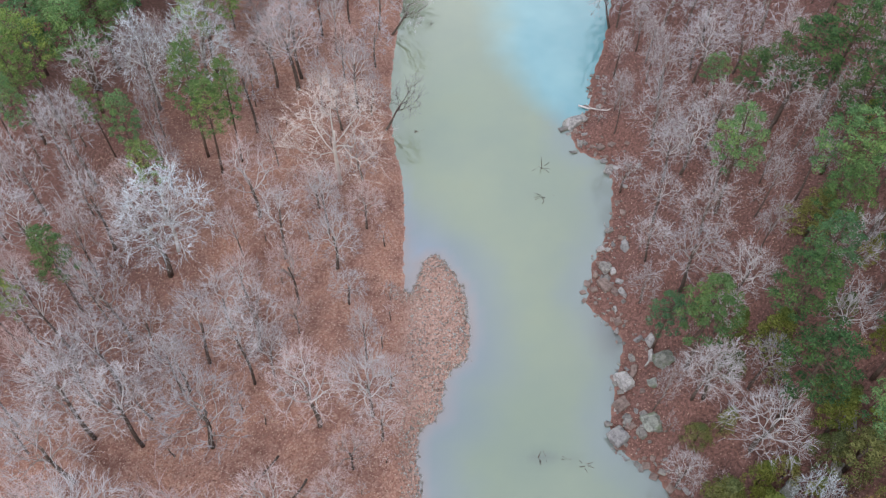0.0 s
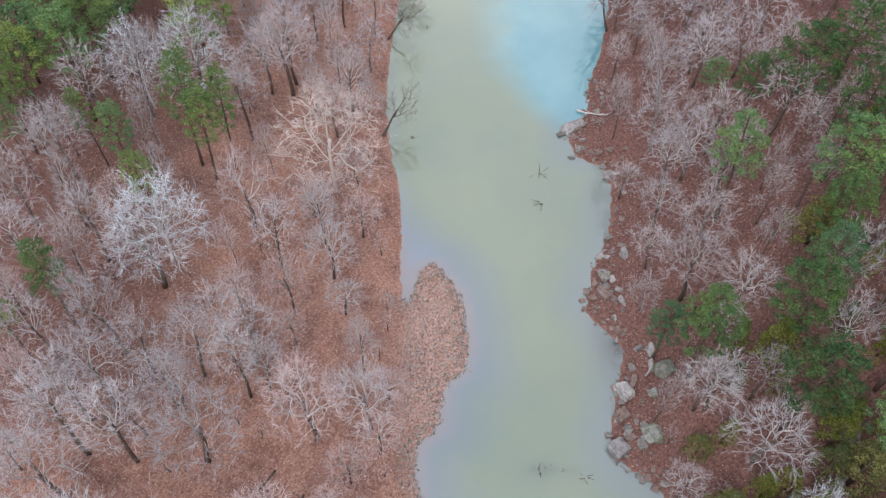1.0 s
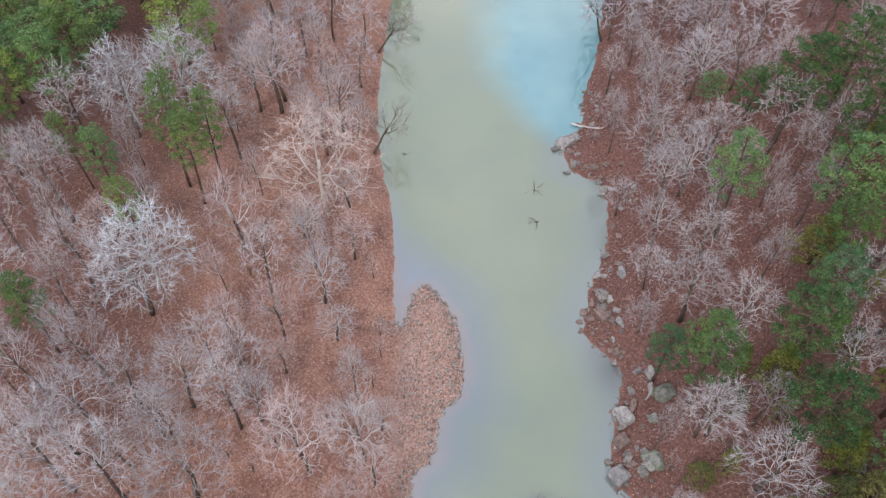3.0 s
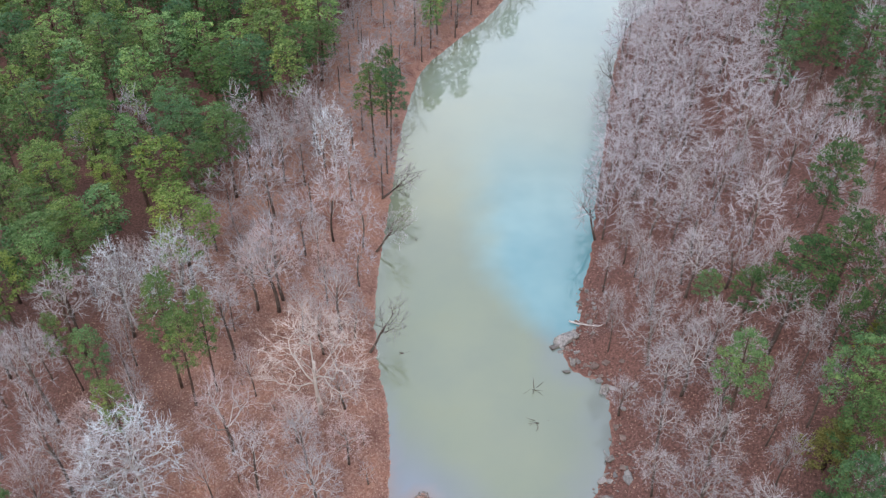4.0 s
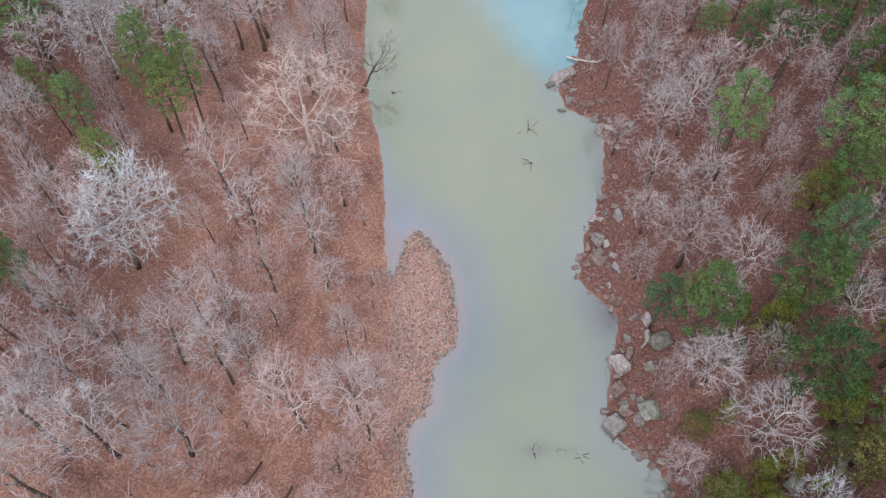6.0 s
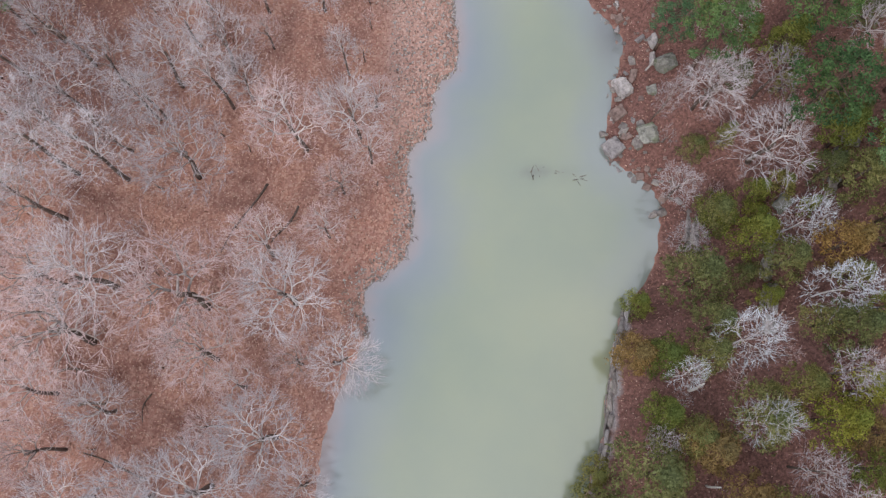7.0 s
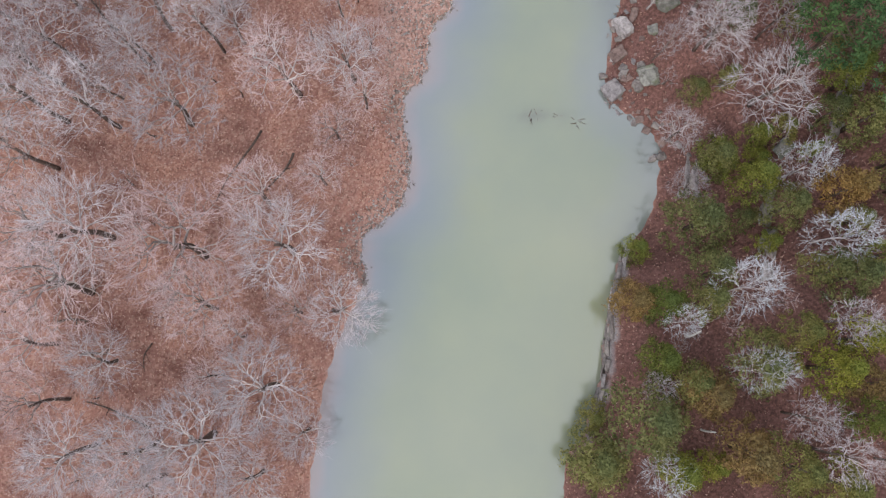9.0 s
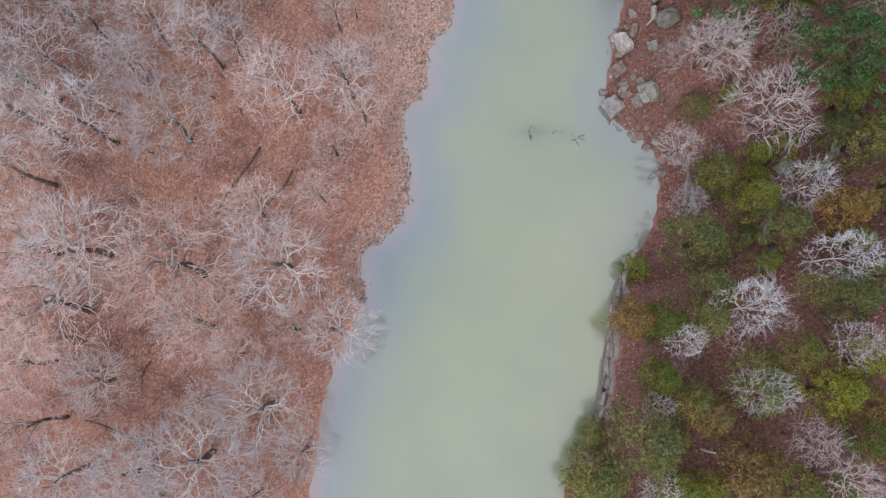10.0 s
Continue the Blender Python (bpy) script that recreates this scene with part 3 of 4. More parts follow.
def pine_tree(seed, needle, label, clumps=70, count=66, radius=0.56, width=0.13, start=0.5, open_crown=0.2, peak=0.28):
    """A tall pine, 18 m high with a crown 3 m in radius, bare trunk below."""
    rs = np.random.RandomState(seed)
    high, wide = 18.0, 3.0
    n = 7
    lx, ly = rs.uniform(-0.5, 0.5, 2)
    stem = np.array([[lx * u * u, ly * u * u, -0.6 + (high - 0.5) * u] for u in np.linspace(0, 1, n)])
    boughs, centres = [], []
    for i in range(clumps):
        u = (i + rs.uniform(0, 1)) / clumps
        z = high * (start + (0.96 - start) * u)
        dome = math.sqrt(max(0.0, 1 - ((u - peak) / (1.02 - peak if u > peak else 0.74)) ** 2))
        r = (wide - radius) * dome * (1.0 - (0.3 + open_crown) * rs.uniform(0, 1) ** 2)
        az = i * 2.4 + rs.uniform(-0.3, 0.3)
        sway = np.array([lx, ly]) * (z / high) ** 2
        end = np.array([sway[0] + math.cos(az) * r, sway[1] + math.sin(az) * r, z + rs.uniform(-0.2, 0.3)])
        a = np.array([*sway, z - 0.3 * r])
        if i % 2 == 0:
            boughs += chain(bent(a, unit(end - a + np.array([0, 0, -0.3])), end, 2), 0.06, 0.02)
        centres.append(end)
    top = tagged(new("pine_tree"), label, "pine tree")
    part("trunk", mesh_of("trunk", *tube(stem, 0.21, 0.05), BARK_PINE, True), top)
    leafy = puffs(rs, centres, radius, count, width)
    part("crown", mesh_of("crown", *join(leafy, rods(boughs, 3)), needle, False, BARK_PINE, len(leafy[1])), top)
    return top


def cedar_tree(seed, leaf, label, clumps=64, count=60):
    """A bushy cedar, 9 m high with a crown 2 m in radius, leafy almost to the ground."""
    rs = np.random.RandomState(seed)
    high, wide = 9.0, 2.0
    centres = []
    lobes = rs.uniform(0.6, 1.12, 7)
    for i in range(clumps):
        u = ((i + rs.uniform(0, 1)) / clumps) ** 0.85
        az = i * 2.4 + rs.uniform(-0.5, 0.5)
        r = (wide - 0.35) * min(1, 1.2 * (1 - u) ** 0.75) * lobes[int(az * 7 / 6.2832) % 7] * (1 - 0.5 * rs.uniform(0, 1) ** 2)
        centres.append((math.cos(az) * r, math.sin(az) * r, high * (0.07 + 0.87 * u)))
    stem = [(0, 0, -0.5), (0.05, 0.02, high * 0.4), (0, 0, high * 0.9)]
    top = tagged(new("cedar_tree"), label, "cedar tree")
    part("trunk", mesh_of("trunk", *tube(stem, 0.15, 0.03), BARK, True), top)
    part("crown", mesh_of("crown", *puffs(rs, centres, 0.42, count, 0.084, 0.5), leaf), top)
    return top


class Kind:
    """Alike trees: the first of each model stands where the first call puts it, all others are copies."""

    def __init__(self, models, high, wide):
        self.models, self.high, self.wide, self.used, self.turn = models, high, wide, set(), 0
        self.rs = random.Random(len(models) * 7 + int(high))

    def put(self, x, y, tall, radius, tilt=(0, 0), group="", which=None, label=""):
        k = self.turn % len(self.models) if which is None else which
        self.turn += 1
        m = pose(x, y, ground_z(x, y) - 0.05, tilt[0], tilt[1], 0) @ pose(0, 0, 0, self.rs.uniform(-2.5, 2.5), self.rs.uniform(-2.5, 2.5), self.rs.uniform(0, 360))
        m = m @ Matrix.Diagonal((radius / self.wide, radius / self.wide, tall / self.high, 1))
        if k in self.used:
            ob = copy_thing(self.models[k], m)
            ob.matrix_basis = m
        else:
            ob = self.models[k]
            ob.matrix_basis = m
            self.used.add(k)
        return tagged(ob, label, group=group)


BARE_LABEL = "leafless hardwood tree with pinkish grey twigs on leaf litter"
bare = Kind([bare_tree(20 + i, TWIG if i % 3 else TWIG_GREY, LIMB_DARK if i % 4 == 1 else LIMB, BARK, BARE_LABEL, limbs=6 + i % 4, ends=430, fine=5, twig=0.0145, fork=0.30 + 0.05 * (i % 4), low=0.02 + 0.09 * (i % 3), reach=0.33 + 0.05 * (i % 3), twist=0.06 + 0.04 * (i % 3), lobes=0.22) for i in range(9)], 16, 4)
grey = Kind([bare_tree(50 + i, TWIG_GREY, LIMB if i % 2 else LIMB_DARK, BARK, "leafless lilac-grey tree on the steep wooded bank", limbs=7, ends=290, fine=6, twig=0.0135, fork=0.28 + 0.06 * i, twist=0.15, reach=0.40, thick=0.9, low=0.08) for i in range(5)], 16, 4)
far_bare = Kind([bare_tree(70 + i, TWIG_FAR, LIMB_DARK, BARK, "tall leafless grey tree in the distant wood", split=False, limbs=7, ends=220, fine=8, twig=0.0155, low=0.0, fork=0.3, thick=0.85) for i in range(5)], 16, 4)
thin_bare = [bare_tree_rods(np.random.RandomState(180 + i), limbs=6, ends=105, fine=9, twig=0.0195, low=0.0, fork=0.27, thick=0.8) for i in range(5)]
white = Kind([bare_tree(90 + i, TWIG_WHITE, BARK_PALE, BARK_PALE, "leafless tree with pale white limbs and twigs", limbs=7, ends=540, fine=5, twig=0.0115, fork=0.32, low=-0.1, thick=0.66, reach=0.40, twist=0.18, lobes=0.22) for i in range(4)], 16, 4)
pale = Kind([bare_tree(94 + i, TWIG_PALE, LIMB, LIMB, "bushy leafless tree with whitish grey twigs among cedars", limbs=8, ends=380, fine=5, twig=0.016, fork=0.28, low=-0.15, thick=0.55, reach=0.38, twist=0.16, lobes=0.2) for i in range(3)], 16, 4)
tan = Kind([bare_tree(99, TWIG_TAN, LIMB_TAN, LIMB_TAN, "large leafless tan sycamore with spreading crown", limbs=7, ends=400, fine=7, twig=0.0105, fork=0.36, low=0.0, reach=0.47, twist=0.12, thick=0.78, lobes=0.2)], 16, 4)
leaning = Kind([bare_tree(220 + i, TWIG_DARK if i else TWIG_GREY, BARK, BARK, "dark leafless tree leaning out over the river", limbs=5, ends=220, fine=6, twig=0.012, fork=0.25, twist=0.2, thick=1.1) for i in range(3)], 16, 4)
sapling = Kind([bare_tree(200 + i, TWIG if i % 2 else TWIG_GREY, LIMB, BARK, "thin leafless sapling in the undergrowth", "sapling", "sapling", False, limbs=4, ends=50, fine=6, twig=0.025, fork=0.2, twist=0.15) for i in range(4)], 16, 4)
pine = Kind([pine_tree(110 + i, NEEDLE_LIT if i < 3 else NEEDLE, "tall green pine with bare trunk and rounded crown", clumps=64, count=74, radius=0.58, width=0.111, open_crown=0.38) for i in range(4)], 18, 3)
deep_pine = Kind([pine_tree(120 + i, (NEEDLE_DEEP, NEEDLE_LIT, NEEDLE, NEEDLE_DEEP)[i], "deep green pine on the steep wooded bank", clumps=62, count=74, radius=0.55, width=0.111, open_crown=0.42) for i in range(4)], 18, 3)
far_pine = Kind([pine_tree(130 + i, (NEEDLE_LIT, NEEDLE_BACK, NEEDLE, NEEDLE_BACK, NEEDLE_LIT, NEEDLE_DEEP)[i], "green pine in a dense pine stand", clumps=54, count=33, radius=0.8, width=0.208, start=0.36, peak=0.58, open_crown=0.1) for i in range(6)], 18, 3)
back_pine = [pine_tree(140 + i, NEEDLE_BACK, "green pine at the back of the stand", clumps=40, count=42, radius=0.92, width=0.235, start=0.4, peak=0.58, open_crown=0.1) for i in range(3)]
far_deep = Kind([pine_tree(135 + i, NEEDLE, "dark green conifer high on the steep bank", clumps=46, count=33, radius=0.74, width=0.2, start=0.34) for i in range(3)], 18, 3)
cedar = Kind([cedar_tree(150 + i, CEDAR_LIT if i % 2 else CEDAR, "bushy olive-green cedar on the rocky bank", clumps=70, count=57) for i in range(5)], 9, 2)
rust = Kind([cedar_tree(160 + i, CEDAR_RUST, "rusty brown cedar on the rocky bank", clumps=70, count=57) for i in range(2)], 9, 2)

# x, y, height, crown radius
NEAR_LEFT = [
    (-24.7, 37.2, 18, 5.9), (-36.4, 43.1, 18, 4.9), (-38.6, 41.8, 18, 4.6), (-32.3, 36.9, 18, 4.8), (-32.8, 25.1, 17, 5.9), (-23.4, 23.5, 17, 7),
    (-34.6, 19.9, 17, 6.7), (-14.3, 23.6, 17, 5.4), (-16.7, 28.7, 15, 3.9), (-22.1, 18, 14, 4.8), (-15.9, 10, 15, 5.3), (-22, 5.2, 15, 6.2),
    (-13.8, 40, 18, 4.8), (-7.9, 41.6, 17, 3.8), (-21.6, 44.8, 16, 3.4), (-36.8, 9.2, 16, 3.7), (-33.8, 4.6, 15, 4.5), (-27.6, 4.6, 15, 4.9),
    (-11.1, 30.7, 10, 2.8), (-37.7, 25.6, 16, 4.9),
]
NEAR_LEFT2 = [
    (-12.9, 5.6, 9, 3.1), (-6.8, 38.9, 8, 2.9), (-32.3, 39.9, 12, 3.3), (-29, 43.8, 14, 3.2), (-19.2, 15.1, 9, 3.3), (-32, 12.7, 12, 3.7),
    (-13.5, 17.2, 8, 3.1), (-26.9, 1.4, 15, 5), (-17.2, 1.6, 11, 3.6), (-6.2, 45.2, 8, 2.6), (-9.5, 35.3, 9, 2.8), (-19.5, 45.9, 12, 2.9),
    (-37.9, 14.4, 13, 4.1),
]
MID_LEFT = [
    (-34.5, 59.4, 17, 7.1), (-25.3, 69.6, 16, 4.7), (-20.8, 63, 15, 3.8), (-14, 61.7, 14, 3.7), (-48.3, 73.8, 18, 5.1), (-53.4, 68.9, 18, 4.3),
    (-50.5, 61.3, 18, 4.8), (-37, 49.9, 17, 4.3), (-43.8, 48.4, 17, 3.7), (-37.9, 37.8, 18, 5.2), (-21.6, 49.3, 15, 4.5), (-18.1, 56.3, 14, 3.2),
    (-27.4, 47.6, 17, 4.4), (-23.6, 94.8, 17, 5.3), (-36.2, 93.3, 18, 5.9), (-43.2, 89.6, 18, 5), (-48.5, 85.5, 18, 4.6), (-14.4, 91.4, 14, 3.7),
    (-16.3, 86.6, 12, 4), (-17.6, 71.3, 10, 3.7),
]
MID_LEFT2 = [
    (-25.6, 52.2, 14, 3.6), (-33.2, 47.7, 15, 3.6), (-12, 56.5, 7, 3.1), (-11, 68.8, 9, 3.2), (-28.1, 85.1, 15, 4.4), (-39, 32.7, 18, 5.2),
    (-12.1, 90.2, 9, 3.3), (-26.6, 94.9, 15, 4.6), (-29.6, 43.8, 13, 3.5), (-42.5, 63.4, 15, 4), (-12.4, 77, 10, 3.4),
]
FAR_LEFT = [
    (-23.5, 97.2, 18, 5.6), (-17.5, 111.2, 17, 4.3), (-28, 117.5, 18, 4.6), (-35.2, 134.9, 17, 5.1), (-53.8, 132.7, 18, 4.7), (-14.8, 158.7, 16, 4),
    (-11.8, 197.9, 17, 6.2), (-3.5, 226.3, 18, 7.8), (9.1, 217.5, 17, 6.8), (-6.5, 181, 17, 5.1), (15.2, 223.3, 16, 6.2), (-23.8, 138.5, 17, 4.1),
    (-12.4, 110.1, 14, 3.5), (-15.3, 122.1, 14, 3.7), (-21.3, 107.2, 16, 3.8), (-12.5, 101.1, 12, 3.3), (20.9, 240.3, 17, 6.6), (3.4, 238.1, 18, 6.5),
    (-13.4, 229.5, 18, 6.3),
]
WHITE_TREES = [
    (-18.2, 125.8, 19, 4.3), (-34.4, 63.6, 16, 6.8), (27.8, 18.2, 15, 3.3), (28.3, 10.9, 16, 2.5), (34.2, 29.5, 12, 2.8), (35.7, 22.7, 14, 3.1),
    (23.3, 15.5, 11, 2), (21.3, 1.4, 10, 2.7), (-43.3, 91.1, 18, 4.4), (-36.2, 93.9, 18, 6), (-15.3, 76.0, 20, 8.4),
]
RIGHT_BARE = [
    (32.1, 37.2, 13, 5), (27.1, 43.2, 12, 3.1), (25.2, 34.9, 8, 2.7), (25.5, 28.7, 9, 2.3), (27.6, 83.4, 14, 4.5), (30.5, 76.6, 14, 4.5),
    (33.8, 79.4, 14, 3.8), (26.3, 69.5, 11, 3.3), (27.5, 57.5, 13, 4.6), (23.4, 57.7, 8, 2.4), (28.1, 43.2, 12, 4), (40.5, 51.9, 14, 3.4),
    (39, 45.1, 14, 3), (40.1, 77.3, 14, 4.1), (28.7, 89.7, 14, 4), (33.4, 90.7, 14, 4), (23.4, 77.1, 8, 2.7), (28.2, 76.2, 12, 3.8),
    (24.3, 62.9, 9, 2.8), (30.4, 64.5, 12, 3.8), (32.3, 54.5, 12, 3.6), (31.1, 7.3, 12, 2.3), (33, 4.3, 13, 2.5), (34.4, 15.3, 12, 2.3),
    (21, 9.3, 9, 1.9),
]
RIGHT_BARE2 = [
    (59.1, 216.9, 18, 7.8), (49.9, 166.1, 17, 7.2), (36.2, 154.9, 12, 4), (37.7, 124.3, 15, 6.2), (40.3, 106, 15, 4.6), (44.8, 140.3, 15, 5.8),
    (46.5, 117.6, 15, 5), (48.6, 104.4, 15, 5), (32.6, 121.3, 13, 4.7), (41.7, 95.1, 15, 4.3), (35.6, 98.3, 14, 4.4), (32.4, 107.9, 12, 4.3),
    (59.2, 175.7, 16, 7), (51.7, 148, 16, 6), (42.5, 166.8, 14, 5.5), (52.1, 134.2, 15, 5.1), (37.8, 89, 14, 4.1), (33.6, 94.2, 12, 3.5),
    (51.4, 97.6, 15, 4.4), (70.9, 188.8, 16, 7.6),
]
PINES_LEFT = [
    (-34.1, 80.1, 20, 3.4), (-29.2, 79.2, 18, 2.6), (-31.5, 77.1, 17, 3), (-42, 75.4, 16, 2.5), (-36.7, 68.4, 15, 2.4), (-44.1, 53.9, 17, 2.9),
    (-47, 79.6, 15, 1.8), (-55.8, 76.4, 17, 2), (-47.1, 48.5, 17, 2), (-57.5, 81.7, 19, 3.3), (-56.9, 86.2, 20, 4.2), (-51.1, 88.1, 20, 3.8),
    (-36.2, 97.1, 20, 5.6), (-53.2, 93.3, 19, 6.3), (-51.3, 97.7, 18, 4.7), (-42, 123.8, 18, 4.8), (-35.2, 122.6, 18, 4.6),
    (-56.7, 121.2, 18, 4.6), (-59.5, 111.8, 18, 5.0), (-49.4, 119.6, 18, 4.4), (-63.5, 106, 18, 5), (-52.5, 113.5, 15, 3.6), (-58, 101, 17, 4.4), (-45.5, 128, 18, 4.6), (-38.5, 116.8, 15, 3.4),
]
PINES_RIGHT = [
    (27.1, 47.4, 16, 3.9), (24.3, 51.3, 11, 2.6), (34.4, 48, 17, 3.9), (34.8, 39.8, 17, 4.3), (32.6, 67.1, 18, 3.4), (40.8, 78.7, 17, 4.8),
    (37.5, 81, 13, 2.7), (40.9, 60.6, 18, 3.8), (39, 55.9, 16, 3.1), (43.6, 68.3, 18, 3.4), (34.5, 87.4, 8, 2.2), (45.3, 78.4, 17, 4),
    (55.3, 120.7, 18, 4.1), (64, 165.3, 18, 4.8), (68, 160, 18, 4.7), (72.4, 155.2, 18, 5.2), (58, 140.6, 17, 4.2), (54.8, 106.2, 16, 3.4),
    (71.1, 141.8, 18, 4.8), (45.5, 57.5, 18, 4.4), (48, 66.5, 18, 4.4), (50.5, 76, 18, 4.2), (37.6, 50.2, 16, 3.2), (43.4, 49, 17, 3.6), (46.5, 89, 18, 3.8), (40.2, 34.5, 14, 3.4), (42.5, 41.5, 16, 3.6), (45.5, 35.5, 15, 3.2),
]
CEDARS_NEAR = [
    (26, 25.2, 10, 3.3), (31.1, 28.9, 9, 2.4), (28.5, 31.6, 8, 2.3), (31.9, 33.6, 6, 1.6), (32.9, 25.9, 9, 2.4), (26.5, 20.1, 8, 2.3),
    (19.5, 18, 8, 2.6), (22.2, 17.6, 8, 2.3), (25.5, 17, 9, 2.1), (21.4, 12, 8, 2.4), (20.3, 6.3, 10, 3.7), (25.3, 9, 9, 2.7),
    (28.9, 11.6, 10, 2.9), (33.3, 11.2, 10, 2.4), (27.3, 4, 10, 3.2), (15.6, 2.2, 8, 3.7), (25.3, 2.3, 6, 1.8), (35.9, 18.8, 10, 2.4),
    (37.1, 26.9, 10, 2.6), (34.8, 19.7, 8, 1.9),
]
CEDARS_NEAR2 = [
    (35.8, 13.5, 9, 2.1), (38.8, 33.2, 10, 2.7), (38.4, 37.4, 9, 2.3), (37.3, 34.5, 7, 1.7), (15.7, 6.4, 5, 1.7), (20.7, 23, 5, 1.7),
    (23.9, 9.9, 8, 2.4), (22.8, 1.7, 8, 2.5), (30.5, 2.8, 9, 2.4), (33.3, 1.7, 9, 2.4), (35.6, 9.9, 9, 2.1), (28.6, 32, 7, 2.2),
    (40, 59.6, 8, 3), (34.5, 47.3, 8, 2.6), (27.2, 39.3, 4, 1.5), (32.4, 14.4, 7, 1.9), (35.7, 7.2, 8, 2.1),
]
SHORE_CEDARS = [
    (-12.4, 136.2, 19, 3.5), (-9.6, 138.6, 18, 3.4), (-10.8, 146.5, 18, 3.0), (-1.6, 188.6, 16, 3.6), (3, 192.3, 18, 3.6), (17.1, 213.7, 12, 3), (-3.0, 181.5, 15, 3.2), (6.5, 199.5, 14, 3.0),
]
# x, y, length, width, height, turn, stone: 0 pale, 1 grey, 2 red, 3 mossy
BOULDERS = [
    (21.2, 70.2, 1.5, 0.9, 0.6, 25, 1), (22.7, 66.6, 1.0, 1.9, 0.9, 15, 0), (20.1, 63.7, 2.0, 1.7, 1.3, 40, 1), (20.8, 62.8, 0.7, 0.9, 0.8, 10, 0),
    (21.3, 61.0, 1.3, 0.8, 0.7, 145, 0), (21.6, 59.0, 1.4, 0.9, 0.8, 140, 0), (20.8, 59.4, 1.2, 0.8, 0.6, 130, 2), (18.6, 63.0, 0.9, 1.3, 0.7, 5, 2),
    (18.4, 60.6, 1.2, 0.9, 0.5, 15, 2), (17.0, 60.3, 0.9, 0.6, 0.45, 10, 2), (17.1, 59.0, 0.8, 0.7, 0.4, 60, 2), (19.7, 61.0, 2.6, 1.6, 0.9, 120, 2),
    (20.8, 47.5, 1.6, 2.6, 1.5, 25, 0), (22.0, 48.7, 0.9, 1.7, 1.0, 160, 2), (23.6, 46.5, 1.3, 1.3, 0.9, 0, 3), (20.2, 44.4, 1.8, 1.5, 0.8, 30, 2),
    (22.9, 41.4, 2.2, 2.4, 1.5, 15, 3), (21.9, 40.6, 1.0, 1.5, 0.9, 20, 1), (19.4, 40.5, 2.1, 2.2, 1.3, 30, 0), (21.6, 43.4, 0.8, 0.5, 0.4, 80, 0),
    (22.3, 42.9, 1.0, 0.7, 0.5, 10, 1), (20.6, 42.3, 1.2, 0.8, 0.6, 60, 1), (20.3, 46.2, 0.8, 0.6, 0.5, 0, 1), (21.0, 41.6, 0.9, 0.7, 0.5, 30, 2),
    (25.2, 49.2, 2.4, 2.2, 1.8, 20, 3), (24.2, 52.2, 0.8, 1.9, 1.2, 10, 0), (24.1, 50.2, 0.8, 1.5, 1.2, 172, 0), (21.0, 55.8, 1.2, 1.0, 0.7, 20, 2),
    (18.0, 90.6, 3.8, 1.9, 1.7, 28, 0), (16.5, 89.6, 2.2, 1.1, 0.7, 20, 1), (19.3, 91.2, 1.8, 1.4, 1.1, 60, 1), (21.2, 85.2, 1.2, 1.0, 0.8, 40, 2),
    (17.4, 84.9, 1.1, 0.7, 0.5, 15, 1), (18.4, 86.2, 1.2, 0.8, 0.5, 80, 1), (22.1, 81.6, 1.9, 1.2, 0.9, 60, 1), (21.7, 83.2, 1.0, 0.9, 0.6, 30, 0),
    (34.5, 32.2, 2.0, 1.6, 1.2, 50, 3), (23.4, 33.0, 1.1, 0.8, 0.7, 20, 1), (20.0, 67.4, 1.0, 0.8, 0.5, 0, 0), (20.7, 67.0, 0.7, 0.7, 0.5, 40, 0),
]


taken = []


def stand(kind, rows, group, widen=1.0, **more):
    for x, y, tall, radius in rows:
        kind.put(x, y, tall, radius * widen, group=group, **more)
        taken.append((x, y, radius))


LEFT_GROUP, RIGHT_GROUP, PINE_GROUP = "bare trees on the flat bank", "bare trees on the steep bank", "pines of the wood"
GREY_CROWNS = {(-14.3, 23.6): 0, (-22, 5.2): 3, (-32.8, 25.1): 6, (-34.6, 19.9): 1, (-15.9, 10): 6, (-7.9, 41.6): 0, (-33.8, 4.6): 3}
for row in NEAR_LEFT + NEAR_LEFT2:
    if row[0] < -20 and row[1] > 30:
        stand(grey, [row], LEFT_GROUP, 1.12, label="leafless greyish hardwood tree on leaf litter")
    else:
        stand(bare, [row], LEFT_GROUP, 1.1, which=GREY_CROWNS.get(row[:2]))
for k, row in enumerate(MID_LEFT + MID_LEFT2):
    if k % 2 and row[0] > -26:
        stand(bare, [row], LEFT_GROUP, 1.08)
    else:
        stand(grey, [row], LEFT_GROUP, 1.08, label="leafless greyish hardwood tree on leaf litter")
stand(far_bare, FAR_LEFT, LEFT_GROUP, 1.1)
for row in WHITE_TREES[:-1]:
    if row[0] > 0:
        stand(pale, [row], "pale white trees")
    else:
        stand(white, [row], "pale white trees", 1.1)
stand(tan, WHITE_TREES[-1:], "")
stand(grey, RIGHT_BARE, RIGHT_GROUP, 1.15)
stand(far_bare, RIGHT_BARE2, RIGHT_GROUP, 1.1)
stand(pine, PINES_LEFT, PINE_GROUP)
for k, row in enumerate(PINES_RIGHT):
    stand(deep_pine, [row], PINE_GROUP, which=1 if k == 0 else 2 if k == 4 else (0, 2, 3)[k % 3])
